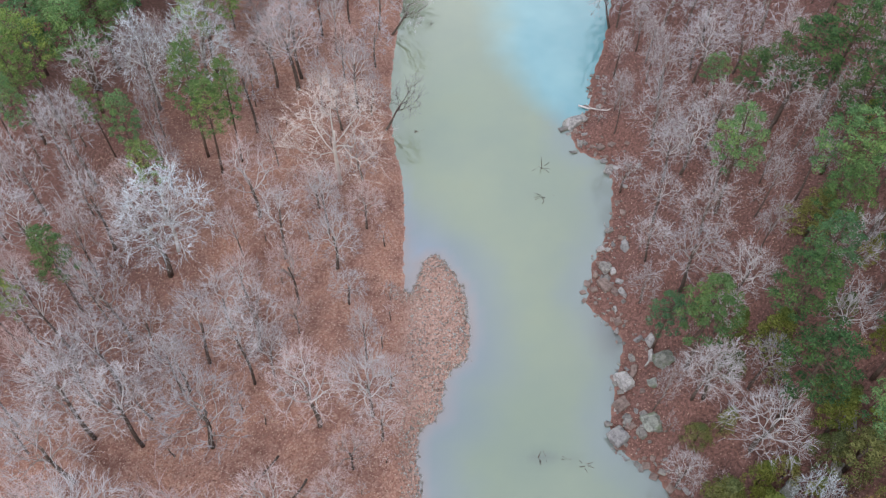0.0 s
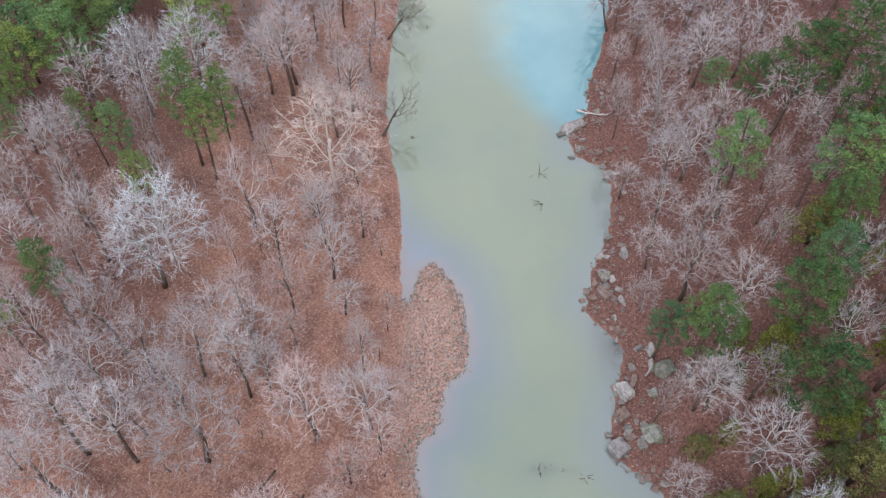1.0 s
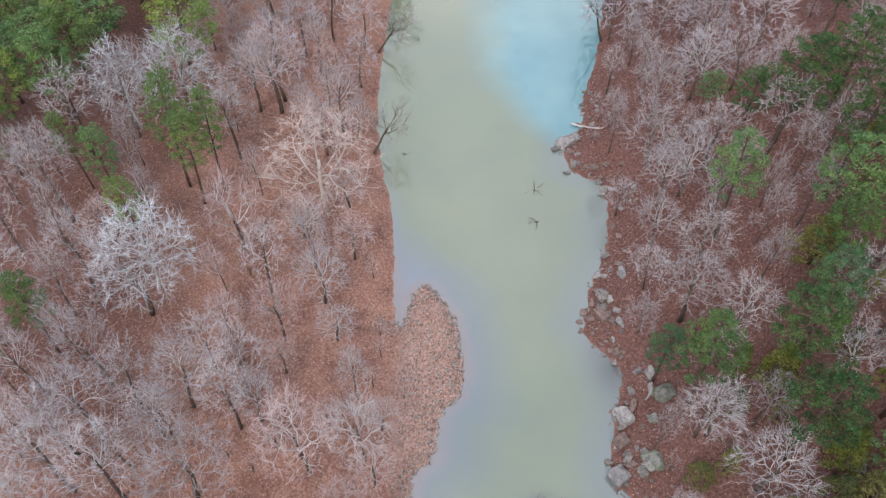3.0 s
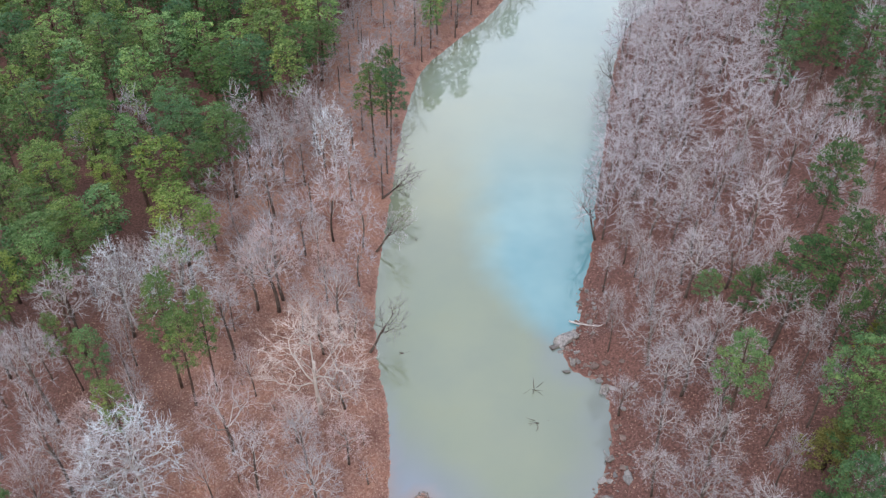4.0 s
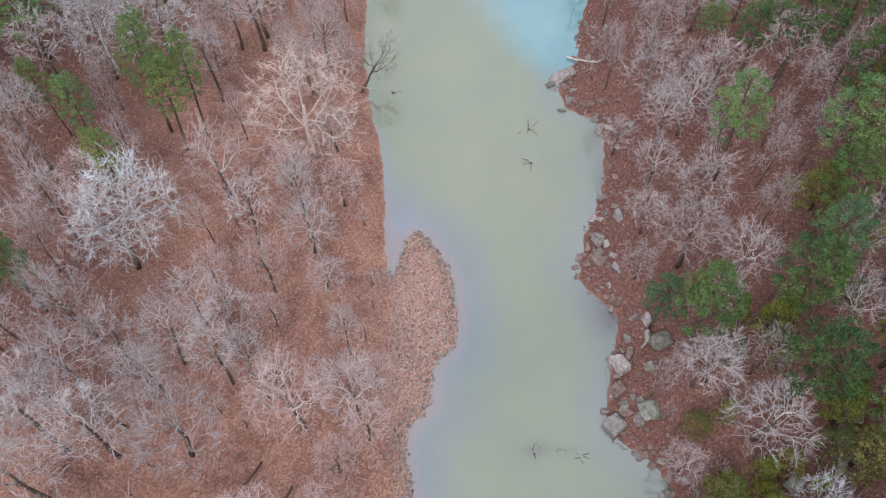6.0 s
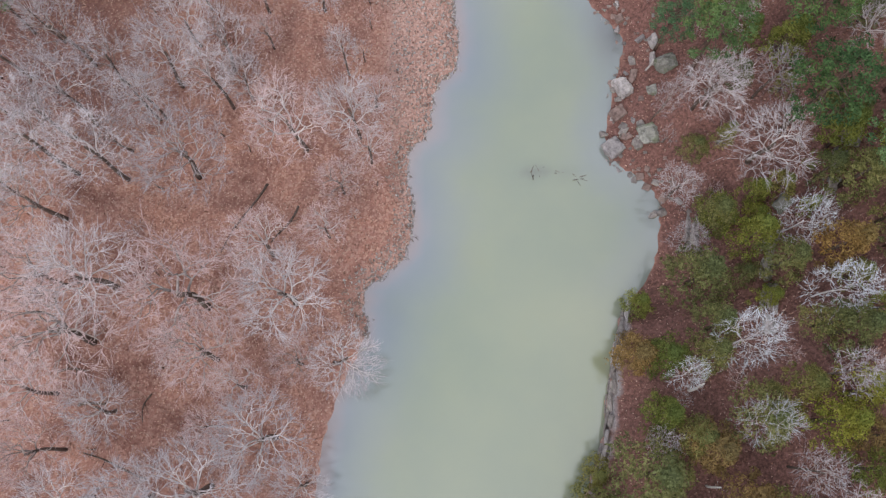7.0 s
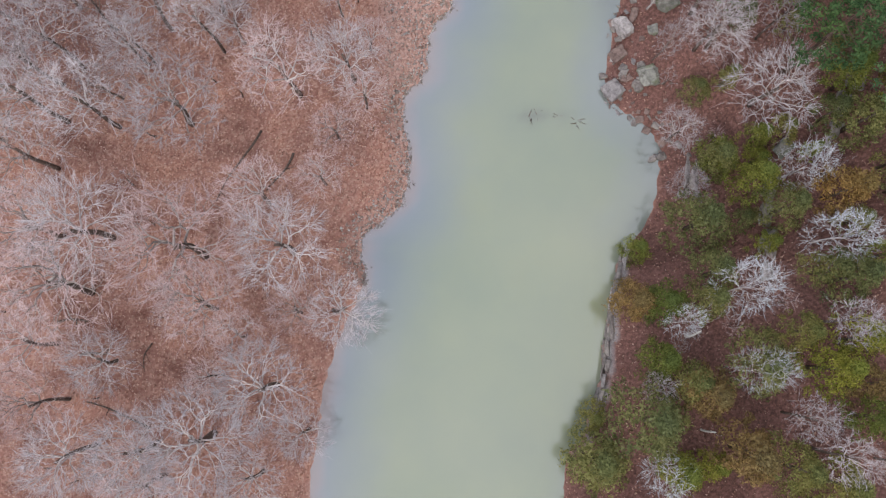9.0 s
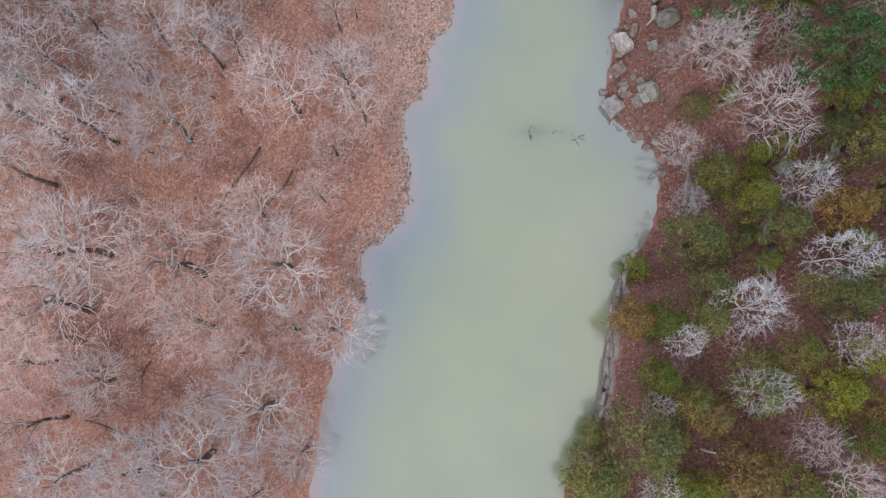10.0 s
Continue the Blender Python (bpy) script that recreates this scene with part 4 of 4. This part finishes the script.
for k, (x, y, tall, radius) in enumerate(SHORE_CEDARS):
    if k < 3:
        tagged(deep_pine.put(x, y, tall, radius, which=(0, 2, 3)[k], group=PINE_GROUP), "slender olive-green pine at the edge of the flat bank")
    else:
        tagged(far_pine.put(x, y, tall, radius, which=(1, 0, 3)[k % 3], group="conifers of the far shore"), "tall columnar olive-green conifer on the flat bank")
    taken.append((x, y, radius))
for k, row in enumerate(CEDARS_NEAR + CEDARS_NEAR2):
    stand(rust if k in (6, 11, 14, 18, 30) else cedar, [row], "cedars on the rocky bank", 1.25)


def pine_edge(y):
    """How far towards the river the pine stand comes on the flat bank."""
    return float(np.interp(y, EDGE_Y, EDGE_X))


def fill(count, xs, ys, gap, test, seed):
    """Seeded free spots for the rest of the wood."""
    rr, out = random.Random(seed), []
    for _ in range(count * 30):
        if len(out) >= count:
            break
        x, y = rr.uniform(*xs), rr.uniform(*ys)
        if not test(x, y):
            continue
        if any((x - a) ** 2 + (y - b) ** 2 < gap * gap for a, b in out):
            continue
        if any((x - a) ** 2 + (y - b) ** 2 < (gap * 0.5 + 0.45 * r) ** 2 for a, b, r in taken):
            continue
        out.append((x, y))
    taken.extend((x, y, gap * 0.4) for x, y in out)
    return [(x, y, rr) for x, y in out]


def clearing(x, y):
    """The open leaf-covered patches on the flat bank."""
    return math.hypot(x + 19, y - 33) < 6.5 or math.hypot(x + 13, y - 55) < 4.5 or math.hypot(x + 16, y - 16) < 4


def left_of(x, y):
    return float(inland(LAND_LEFT, [x], [y])[0])


def right_of(x, y):
    return float(inland(LAND_RIGHT, [x], [y])[0])


# the pine stand behind the flat bank
stand_rows = fill(490, (-175, -12), (62, 315), 6.6, lambda x, y: x < pine_edge(y) - 1 and left_of(x, y) > 8 and x > -0.56 * y - 18, 3)
stand_rows.sort(key=lambda r: r[1])
for ob, (x, y, rr) in zip(back_pine, stand_rows[230:]):
    ob.matrix_basis = pose(x, y, ground_z(x, y))
    tagged(ob, group=PINE_GROUP)
for x, y, rr in stand_rows[:230]:
    far_pine.put(x, y, rr.uniform(12.5, 20), rr.uniform(4.0, 5.0), group=PINE_GROUP)


def crown_arrays(ob):
    for me in [c.data for c in ob.children if c.name.startswith("crown")]:
        co = np.empty(len(me.vertices) * 3, np.float32)
        me.vertices.foreach_get("co", co)
        ix = np.empty(len(me.polygons) * 3, np.int32)
        me.loops.foreach_get("vertex_index", ix)
        return co.reshape(-1, 3), ix.reshape(-1, 3)


def joined(name, models, high, wide, rows, talls, widths, mat, bark, label, category):
    """The back of a wood as one mesh."""
    pieces, stems = [], []
    for k, (x, y, rr) in enumerate(rows):
        co, ix = models[k % len(models)]
        a, s, h = rr.uniform(0, 6.28), rr.uniform(*widths) / wide, rr.uniform(*talls) / high
        c, sn, z = math.cos(a) * s, math.sin(a) * s, ground_z(x, y)
        pieces.append((np.stack([co[:, 0] * c - co[:, 1] * sn + x, co[:, 0] * sn + co[:, 1] * c + y, co[:, 2] * h + z], 1), ix))
        stems.append(rods(chain([(x, y, z - 0.5), (x, y, z + high * 0.5 * h)], 0.17, 0.08), 4))
    crowns = join(*pieces)
    me = mesh_of(name, *join(crowns, *stems), mat, False, bark, len(crowns[1]))
    tagged(new(name, me), label, category, kind="stuff")


back_models = [crown_arrays(ob) for ob in back_pine]
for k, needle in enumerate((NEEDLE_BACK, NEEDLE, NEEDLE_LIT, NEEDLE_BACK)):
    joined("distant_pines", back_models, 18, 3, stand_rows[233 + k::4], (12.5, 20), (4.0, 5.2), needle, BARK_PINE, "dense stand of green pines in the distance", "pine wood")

for x, y, tall, radius in ((-60.5, 128.5, 16, 4.6), (-30.5, 131.5, 15, 5.0), (-27.5, 127, 14, 4.4), (-96, 205, 18, 6.0), (-84, 212, 18, 5.5), (-22.5, 136, 15, 4.6)):
    grey.put(x, y, tall, radius, group=LEFT_GROUP, label="leafless greyish hardwood tree among the pines")

# bare wood between the pines and the river, and up the steep bank
for x, y, rr in fill(28, (-60, -8), (-2, 110), 5.5, lambda x, y: left_of(x, y) > 3 and x > pine_edge(y) - 4 and x > -0.6 * y - 34 and not clearing(x, y), 5):
    bare.put(x, y, rr.uniform(8, 15), rr.uniform(1.6, 3.0), group=LEFT_GROUP)
far_rows = fill(140, (-45, 50), (105, 305), 5.6, lambda x, y: left_of(x, y) > 0.7 and x > pine_edge(y), 6)
for x, y, rr in fill(80, (22, 62), (38, 118), 4.2, lambda x, y: right_of(x, y) > 3.0 and x < 0.5 * y + 30, 7):
    grey.put(x, y, rr.uniform(8, 14), rr.uniform(1.8, 3.2), group=RIGHT_GROUP)
steep_rows = fill(430, (26, 175), (106, 305), 4.1, lambda x, y: right_of(x, y) > 0.9 and x < 0.53 * y + 16, 8)
for x, y, rr in steep_rows:
    if right_of(x, y) > 25 and rr.random() < 0.5:
        if y < 210:
            far_deep.put(x, y, rr.uniform(13, 18), rr.uniform(2.8, 4.0), group=PINE_GROUP)
    else:
        far_rows.append((x, y, rr))
thin_models = [join(slivers(b + t, np.random.RandomState(1)), rods([r for rows in l for r in rows[:5]], 3), slivers([r for rows in l for r in rows[5:]], np.random.RandomState(2))) for _, l, b, t in thin_bare]
joined("distant_bare_wood", thin_models, 16, 4, [q for q in far_rows if right_of(q[0], q[1]) > 0], (12, 17), (5.0, 7.0), TWIG_FAR, BARK, "hazy leafless grey wood on the steep distant bank", "bare wood")
joined("distant_bare_wood", thin_models, 16, 4, [q for q in far_rows if right_of(q[0], q[1]) <= 0], (12, 17), (5.0, 7.0), TWIG_BROWN, BARK, "leafless brownish grey wood along the flat distant bank", "bare wood")
for x, y, rr in fill(24, (-66, -37), (34, 84), 4.6, lambda x, y: x > pine_edge(y) - 6, 15):
    grey.put(x, y, rr.uniform(13, 17), rr.uniform(2.4, 3.4), group=LEFT_GROUP, label="leafless greyish hardwood tree on leaf litter")
for x, y, rr in fill(26, (36, 60), (0, 75), 4.5, lambda x, y: right_of(x, y) > 12 and x < 0.5 * y + 42, 9):
    if rr.random() < 0.6:
        cedar.put(x, y, rr.uniform(7, 10), rr.uniform(1.5, 2.4), group="cedars on the rocky bank")
    else:
        grey.put(x, y, rr.uniform(9, 14), rr.uniform(2, 3), group=RIGHT_GROUP)
for x, y, rr in fill(22, (29, 46), (20, 56), 2.6, lambda x, y: right_of(x, y) > 6, 18):
    cedar.put(x, y, rr.uniform(4, 7), rr.uniform(1.2, 2.0), group="cedars on the rocky bank")
for x, y, rr in fill(16, (12, 42), (-13, 2), 4.0, lambda x, y: right_of(x, y) > 1.5, 16):
    (cedar if rr.random() < 0.8 else rust).put(x, y, rr.uniform(7, 10), rr.uniform(1.6, 2.5), group="cedars on the rocky bank")
for x, y, rr in fill(12, (-48, -15), (-13, -1), 5.0, lambda x, y: left_of(x, y) > 3, 17):
    bare.put(x, y, rr.uniform(10, 15), rr.uniform(2.6, 3.8), group=LEFT_GROUP)
for x, y, rr in fill(70, (-45, -6), (0, 110), 2.6, lambda x, y: left_of(x, y) > 2.5 and not clearing(x, y), 12):
    sapling.put(x, y, rr.uniform(3, 6.5), rr.uniform(1.0, 1.9), group="saplings under the trees")
for x, y, rr in fill(64, (18, 50), (2, 112), 2.4, lambda x, y: right_of(x, y) > 2.0, 13):
    sapling.put(x, y, rr.uniform(2.5, 5.5), rr.uniform(0.9, 1.8), group="saplings under the trees")
for x, y, rr in fill(48, (28, 72), (58, 128), 3.0, lambda x, y: right_of(x, y) > 4.0, 14):
    sapling.put(x, y, rr.uniform(3, 6), rr.uniform(1.3, 2.2), group="saplings under the trees")


# ---- rocks ----
def hull_mesh(name, points, mat, bevel=0.06, rough=0.0):
    """An angular block: the hull of some points, its edges knocked off."""
    bm = bmesh.new()
    for p in points:
        bm.verts.new(p)
    r = bmesh.ops.convex_hull(bm, input=bm.verts[:])
    bmesh.ops.delete(bm, geom=list({g for g in r["geom_interior"] + r["geom_unused"] if isinstance(g, bmesh.types.BMVert)}), context="VERTS")
    bmesh.ops.dissolve_limit(bm, angle_limit=radians(9), verts=bm.verts[:], edges=bm.edges[:])
    bmesh.ops.bevel(bm, geom=bm.edges[:], offset=bevel, segments=1, affect="EDGES", clamp_overlap=True)
    bmesh.ops.triangulate(bm, faces=bm.faces[:])
    if rough:
        bmesh.ops.subdivide_edges(bm, edges=bm.edges[:], cuts=2, use_grid_fill=True)
        for v in bm.verts:
            v.co += rough * (noise.noise_vector(v.co * (0.35 / rough)) + 0.6 * noise.noise_vector(v.co * (0.9 / rough)))
        bmesh.ops.triangulate(bm, faces=bm.faces[:])
    me = bpy.data.meshes.new(name)
    bm.to_mesh(me)
    bm.free()
    me.materials.append(mat)
    return me


def block_points(rs, long, wide, tall, n=15):
    p = rs.uniform(-1, 1, (n, 3))
    p = np.sign(p) * np.abs(p) ** 0.5
    return p * np.array([long, wide, tall]) * 0.5


ROCK_LABELS = {ROCK: "weathered grey sandstone boulder on the river bank", ROCK_PALE: "pale squarish sandstone boulder at the water's edge", ROCK_MOSSY: "mossy greenish grey sandstone boulder among leaf litter", ROCK_RED: "reddish flat sandstone rock on the river bank"}
for k, (x, y, long, wide, tall, turn, stone) in enumerate(BOULDERS):
    rs = np.random.RandomState(300 + k)
    mat = (ROCK_PALE, ROCK, ROCK_RED, ROCK_MOSSY)[stone]
    me = hull_mesh("boulder", block_points(rs, long, wide, tall, 20), mat, 0.04 * wide, 0.085 * wide)
    ob = tagged(new("boulder", me), ROCK_LABELS[mat], "boulder", "boulders of the steep bank")
    ob.matrix_basis = pose(x, y, max(ground_z(x, y), -0.1) + tall * 0.22, rs.uniform(-9, 9), rs.uniform(-9, 9), turn)

rs = np.random.RandomState(41)
rock_meshes = [hull_mesh("rock", block_points(rs, 1.0, 0.75, 0.5, 12), m, 0.05) for m in (ROCK, ROCK_RED, ROCK_PALE, ROCK, ROCK_RED, ROCK)]
spots, tries = [], 0
while len(spots) < 290 and tries < 9000:
    tries += 1
    x, y = rs.uniform(15, 29), rs.uniform(33, 102)
    d = right_of(x, y)
    if -0.7 < d < 4.5 * rs.uniform(0, 1) ** 1.3 and not (72 < y < 80 and rs.uniform() < 0.7):
        spots.append((x, y))
for k, (x, y) in enumerate(spots):
    s = rs.uniform(0.3, 0.62) if k % 4 else rs.uniform(0.7, 1.35)
    ob = tagged(new("rock", rock_meshes[k % 6]), "small angular sandstone rock on the bank", "rock", "loose rocks of the steep bank")
    ob.matrix_basis = pose(x, y, max(ground_z(x, y), -0.12) + 0.08 * s, rs.uniform(-15, 15), rs.uniform(-15, 15), rs.uniform(0, 360)) @ Matrix.Diagonal((s, s, s, 1))


def rock_ledge(line, tall, courses, depth, seed, label, foot=None):
    """An outcrop of bedded slabs along a line on the slope, face towards its left."""
    rs = np.random.RandomState(seed)
    p = np.array(line, float)
    seg = np.linalg.norm(np.diff(p, axis=0), axis=1)
    total = seg.sum()
    top = tagged(new("rock_ledge"), label, "rock ledge")
    for c in range(courses):
        s = -rs.uniform(0, 1.0)
        while s < total:
            long = rs.uniform(1.4, 3.4)
            m = min(max(s + long / 2, 0.01), total - 0.01)
            k = int(np.searchsorted(np.cumsum(seg), m))
            k = min(k, len(seg) - 1)
            u = (m - seg[:k].sum()) / seg[k]
            q = p[k] + (p[k + 1] - p[k]) * u
            way = unit(p[k + 1] - p[k])
            h = tall / courses
            back = np.array([way[1], -way[0]])
            at = q + back * (depth * 0.5 + rs.uniform(-0.2, 0.25) * min(1, depth) + 0.08 * depth * c)
            me = hull_mesh("slab", block_points(rs, long * 1.04, depth, h * rs.uniform(0.85, 1.15), 14), ROCK if rs.uniform() < 0.85 else ROCK_PALE, 0.06)
            ob = part("slab", me, top)
            ob.matrix_basis = pose(at[0], at[1], 0, rs.uniform(-3, 3), rs.uniform(-3, 3), math.degrees(math.atan2(way[1], way[0])))
            low = ground_z(*(q + back * depth)) - tall + 0.6 if foot is None else foot
            ob.location.z = low + h * (c + 0.5)
            s += long
    return top


bank_line = curve_points(RIGHT_SHORE[5:11], 3) + np.array([-0.5, 0])
rock_ledge(bank_line, 2.3, 3, 0.55, 61, "low cliff of bedded grey sandstone rising from the river", -0.35)
rock_ledge([(30.6, 19.5), (31.3, 22.5), (32.0, 26.5), (32.8, 29.5)], 2.6, 3, 1.3, 62, "bluish grey sandstone ledge on the wooded slope")
rock_ledge([(37.2, 32.5), (38.0, 35.0), (39.4, 38.6)], 2.4, 3, 1.3, 63, "bluish grey sandstone ledge on the wooded slope")
rock_ledge([(26.2, 29.4), (26.6, 31.8)], 2.0, 3, 1.2, 64, "bluish grey sandstone ledge on the wooded slope")

# ---- fallen wood and leaning trees ----
def fallen_log(a, b, r, seed, label, mat=None, lift=0.1):
    rs = np.random.RandomState(seed)
    pts = []
    for u in np.linspace(0, 1, 9):
        x, y = a[0] + (b[0] - a[0]) * u, a[1] + (b[1] - a[1]) * u
        x, y = x + 0.3 * math.sin(4 * u + seed), y + 0.15 * math.cos(5 * u + seed)
        pts.append((x, y, max(ground_z(x, y), 0.0) + lift))
    top = tagged(new("fallen_log"), label, "log")
    part("stem", mesh_of("stem", *tube(pts, r, r * 0.45, 7), mat or BARK, True), top)
    for k in (3, 5, 7):
        p = np.array(pts[k])
        d = unit(rs.normal(0, 1, 3) * np.array([1, 1, 0.2]) + np.array([0, 0, 0.35]))
        part("stub", mesh_of("stub", *tube([p, p + d * 0.7, p + d * 1.3 + np.array([0, 0, 0.1])], r * 0.4, 0.01, 5), mat or BARK, True), top)
    return top


fallen_log((-18.0, 36.4), (-22.2, 28.8), 0.13, 71, "dark rotting log lying on leaf litter")
fallen_log((-14.6, 33.8), (-16.8, 29.8), 0.13, 70, "dark rotting log lying on leaf litter")
fallen_log((-28.4, 6.2), (-35.3, 8.8), 0.12, 79, "dark rotting log lying on leaf litter")
fallen_log((-28.6, 14.6), (-29.4, 11.6), 0.08, 72, "thin dead branch lying on leaf litter")
fallen_log((-38.0, 16.8), (-35.4, 16.9), 0.14, 73, "dark rotting log lying on leaf litter")
fallen_log((-35.5, 13.3), (-33.2, 13.6), 0.15, 74, "dark rotting log lying on leaf litter")
fallen_log((18.9, 94.4), (23.2, 92.2), 0.15, 75, "pale fallen trunk lying across the bank", LIMB, 0.3)
fallen_log((25.6, 237.0), (25.2, 228.6), 0.2, 76, "dark trunk fallen from the bank into the river", BARK, 0.35)
fallen_log((33.0, 262.5), (40.0, 260.5), 0.25, 77, "driftwood jam at the creek mouth", BARK, 0.3)
fallen_log((34.5, 260.8), (38.5, 263.5), 0.2, 78, "driftwood jam at the creek mouth", LIMB, 0.4)
fallen_log((34.8, 266.0), (42.5, 262.0), 0.2, 68, "driftwood jam at the creek mouth", BARK, 0.45)
fallen_log((36.5, 258.5), (41.5, 264.5), 0.16, 69, "driftwood jam at the creek mouth", LIMB_DARK, 0.5)
fallen_log((37.5, 265.5), (43.0, 260.0), 0.14, 67, "driftwood jam at the creek mouth", LIMB_DARK, 0.35)
for x, y, tall, radius, lean_by, turn in ((-10.6, 110.0, 12, 3.6, 36, -8), (-9.9, 88.0, 12, 3.4, 32, -14), (-10.3, 124.0, 12, 3.4, 40, 10)):
    leaning.put(x, y, tall, radius, (turn, lean_by), "trees leaning over the river")
tagged(bare.put(-10.4, 17.6, 13, 4.4, (5, 16), "trees leaning over the river", 6), "pale leafless tree leaning out over the river")
for x, y, tall, radius, lean_by, turn in ((25.1, 113.7, 17, 3.8, -14, 6), (26.9, 121.5, 14, 3.8, -12, 6), (36.0, 160.0, 13, 4.2, -25, 0), (33.4, 148.0, 12, 4.0, -25, 0), (52.5, 207.0, 16, 5.0, -15, 0), (46.0, 194.5, 14, 4.4, -15, 0)):
    leaning.put(x, y, tall, radius, (turn, lean_by), "trees leaning over the river")


def dead_tree(seed, label):
    rs = np.random.RandomState(seed)
    trunk, limb_rows, _, _ = bare_tree_rods(rs, limbs=3, ends=14, fine=1, fork=0.3, low=0.1, thick=1.3, twist=0.3)
    top = tagged(new("dead_tree"), label, "dead tree")
    part("trunk", mesh_of("trunk", *trunk, BARK_PALE, True), top)
    for rows in limb_rows:
        part("limb", mesh_of("limb", *rods(rows, 4), BARK_PALE, True), top)
    return top


dead = Kind([dead_tree(81 + i, "bleached dead tree with broken white limbs") for i in range(3)], 16, 4)
for x, y, tall, radius in ((24.4, 14.2, 11, 2.4), (25.2, 5.4, 9, 1.9), (23.4, 49.2, 6, 2.0), (28.5, 3.2, 8, 2.0), (21.3, 23.6, 5, 1.6)):
    dead.put(x, y, tall, radius, group="bleached dead trees")


def snag(x, y, size, seed):
    """A sunken limb whose branches break the water's surface."""
    rs = np.random.RandomState(seed)
    top = tagged(new("snag"), "dark sunken branch breaking the river surface", "branch", "snags in the river")
    for k in range(8):
        a = np.array([x, y, -0.06]) + rs.normal(0, 0.15, 3) * np.array([size, size, 0.2])
        d = unit(rs.normal(0, 1, 3) * np.array([1, 0.6, 0.1]) + np.array([0, 0, 0.06]))
        part("twig", mesh_of("twig", *tube([a, a + d * 0.5 * size, a + d * size + np.array([0, 0, 0.05])], 0.06, 0.012, 4), BARK, True), top)
    return top


for k, (x, y, s) in enumerate(((12.6, 81.6, 1.7), (12.7, 76.2, 1.4), (10.6, 37.8, 0.8), (11.3, 38.2, 0.7), (15.6, 37.2, 0.8), (13.6, 38.0, 0.6), (-5.1, 88.1, 0.7), (-4.4, 113.5, 0.6), (-2.2, 31.0, 0.7), (50.0, 222.0, 0.9))):
    snag(x, y, s, 400 + k)


# ---- litter and gravel ----
def scattered(name, count, xs, ys, keep, maker, mat, label, category, seed):
    rs = np.random.RandomState(seed)
    x, y = rs.uniform(*xs, count), rs.uniform(*ys, count)
    z, dl, dr, ds = relief(x, y)
    ok = keep(x, y, z, dl, dr, rs)
    v, t = maker(rs, np.stack([x, y, z], 1)[ok])
    tagged(new(name, mesh_of(name, v, t, mat)), label, category, kind="stuff")


def leaf_shapes(rs, c):
    n = len(c)
    a = rs.uniform(0, 6.28, n)
    d = np.stack([np.cos(a), np.sin(a), rs.normal(0, 0.25, n)], 1) * rs.uniform(0.07, 0.14, (n, 1))
    e = np.stack([-np.sin(a), np.cos(a), rs.normal(0, 0.3, n)], 1) * rs.uniform(0.04, 0.085, (n, 1))
    c = c + np.array([0, 0, 0.05])
    v = np.stack([c - d, c + e, c + d, c - e + np.array([0, 0, 0.03])], 1).reshape(-1, 3)
    b = np.arange(n)[:, None] * 4
    return v, np.vstack([b + np.array([[0, 1, 2]]), b + np.array([[0, 2, 3]])])


def pebble_shapes(rs, c):
    n = len(c)
    base = np.array([(1, 0, 0), (0, 1, 0), (-1, 0, 0), (0, -1, 0), (0, 0, 0.7), (0, 0, -0.7)])
    s = rs.uniform(0.06, 0.11, (n, 1, 1)) * (1 + 1.2 * (rs.uniform(0, 1, (n, 1, 1)) ** 8)) * rs.uniform(0.6, 1.3, (n, 1, 3))
    a = rs.uniform(0, 6.28, n)
    p = base[None] * s
    q = np.stack([p[..., 0] * np.cos(a)[:, None] - p[..., 1] * np.sin(a)[:, None], p[..., 0] * np.sin(a)[:, None] + p[..., 1] * np.cos(a)[:, None], p[..., 2]], 2)
    v = (q + c[:, None] + np.array([0, 0, 0.03])).reshape(-1, 3)
    f = np.array([(0, 1, 4), (1, 2, 4), (2, 3, 4), (3, 0, 4), (1, 0, 5), (2, 1, 5), (3, 2, 5), (0, 3, 5)])
    return v, (np.arange(n)[:, None, None] * 6 + f[None]).reshape(-1, 3)


scattered("fallen_leaves", 130000, (-50, 45), (-4, 112), lambda x, y, z, dl, dr, rs: (np.maximum(dl, dr) > 0.2) & ~((dr > 0) & (rs.uniform(0, 1, len(x)) < 0.6)) & ~((x > -5) & (dl > 0) & (y > 42) & (rs.uniform(0, 1, len(x)) < 0.4)),
          leaf_shapes, LEAVES, "scattered brown and tan fallen oak leaves", "leaves", 51)
scattered("gravel", 42000, (-13, 4), (8, 67), lambda x, y, z, dl, dr, rs: (rs.uniform(0, 1, len(x)) < 0.25 + 0.75 * np.exp(-np.maximum(dl, 0) / 0.9)) & ((dl > -0.8) & (dl < 2.2) & (y > 20) & (y < 60) | (x > -4.8) & (dl > -0.9) & (y > 40)),
          pebble_shapes, PEBBLES, "tan and grey pebbles of the gravel bar", "gravel", 52)
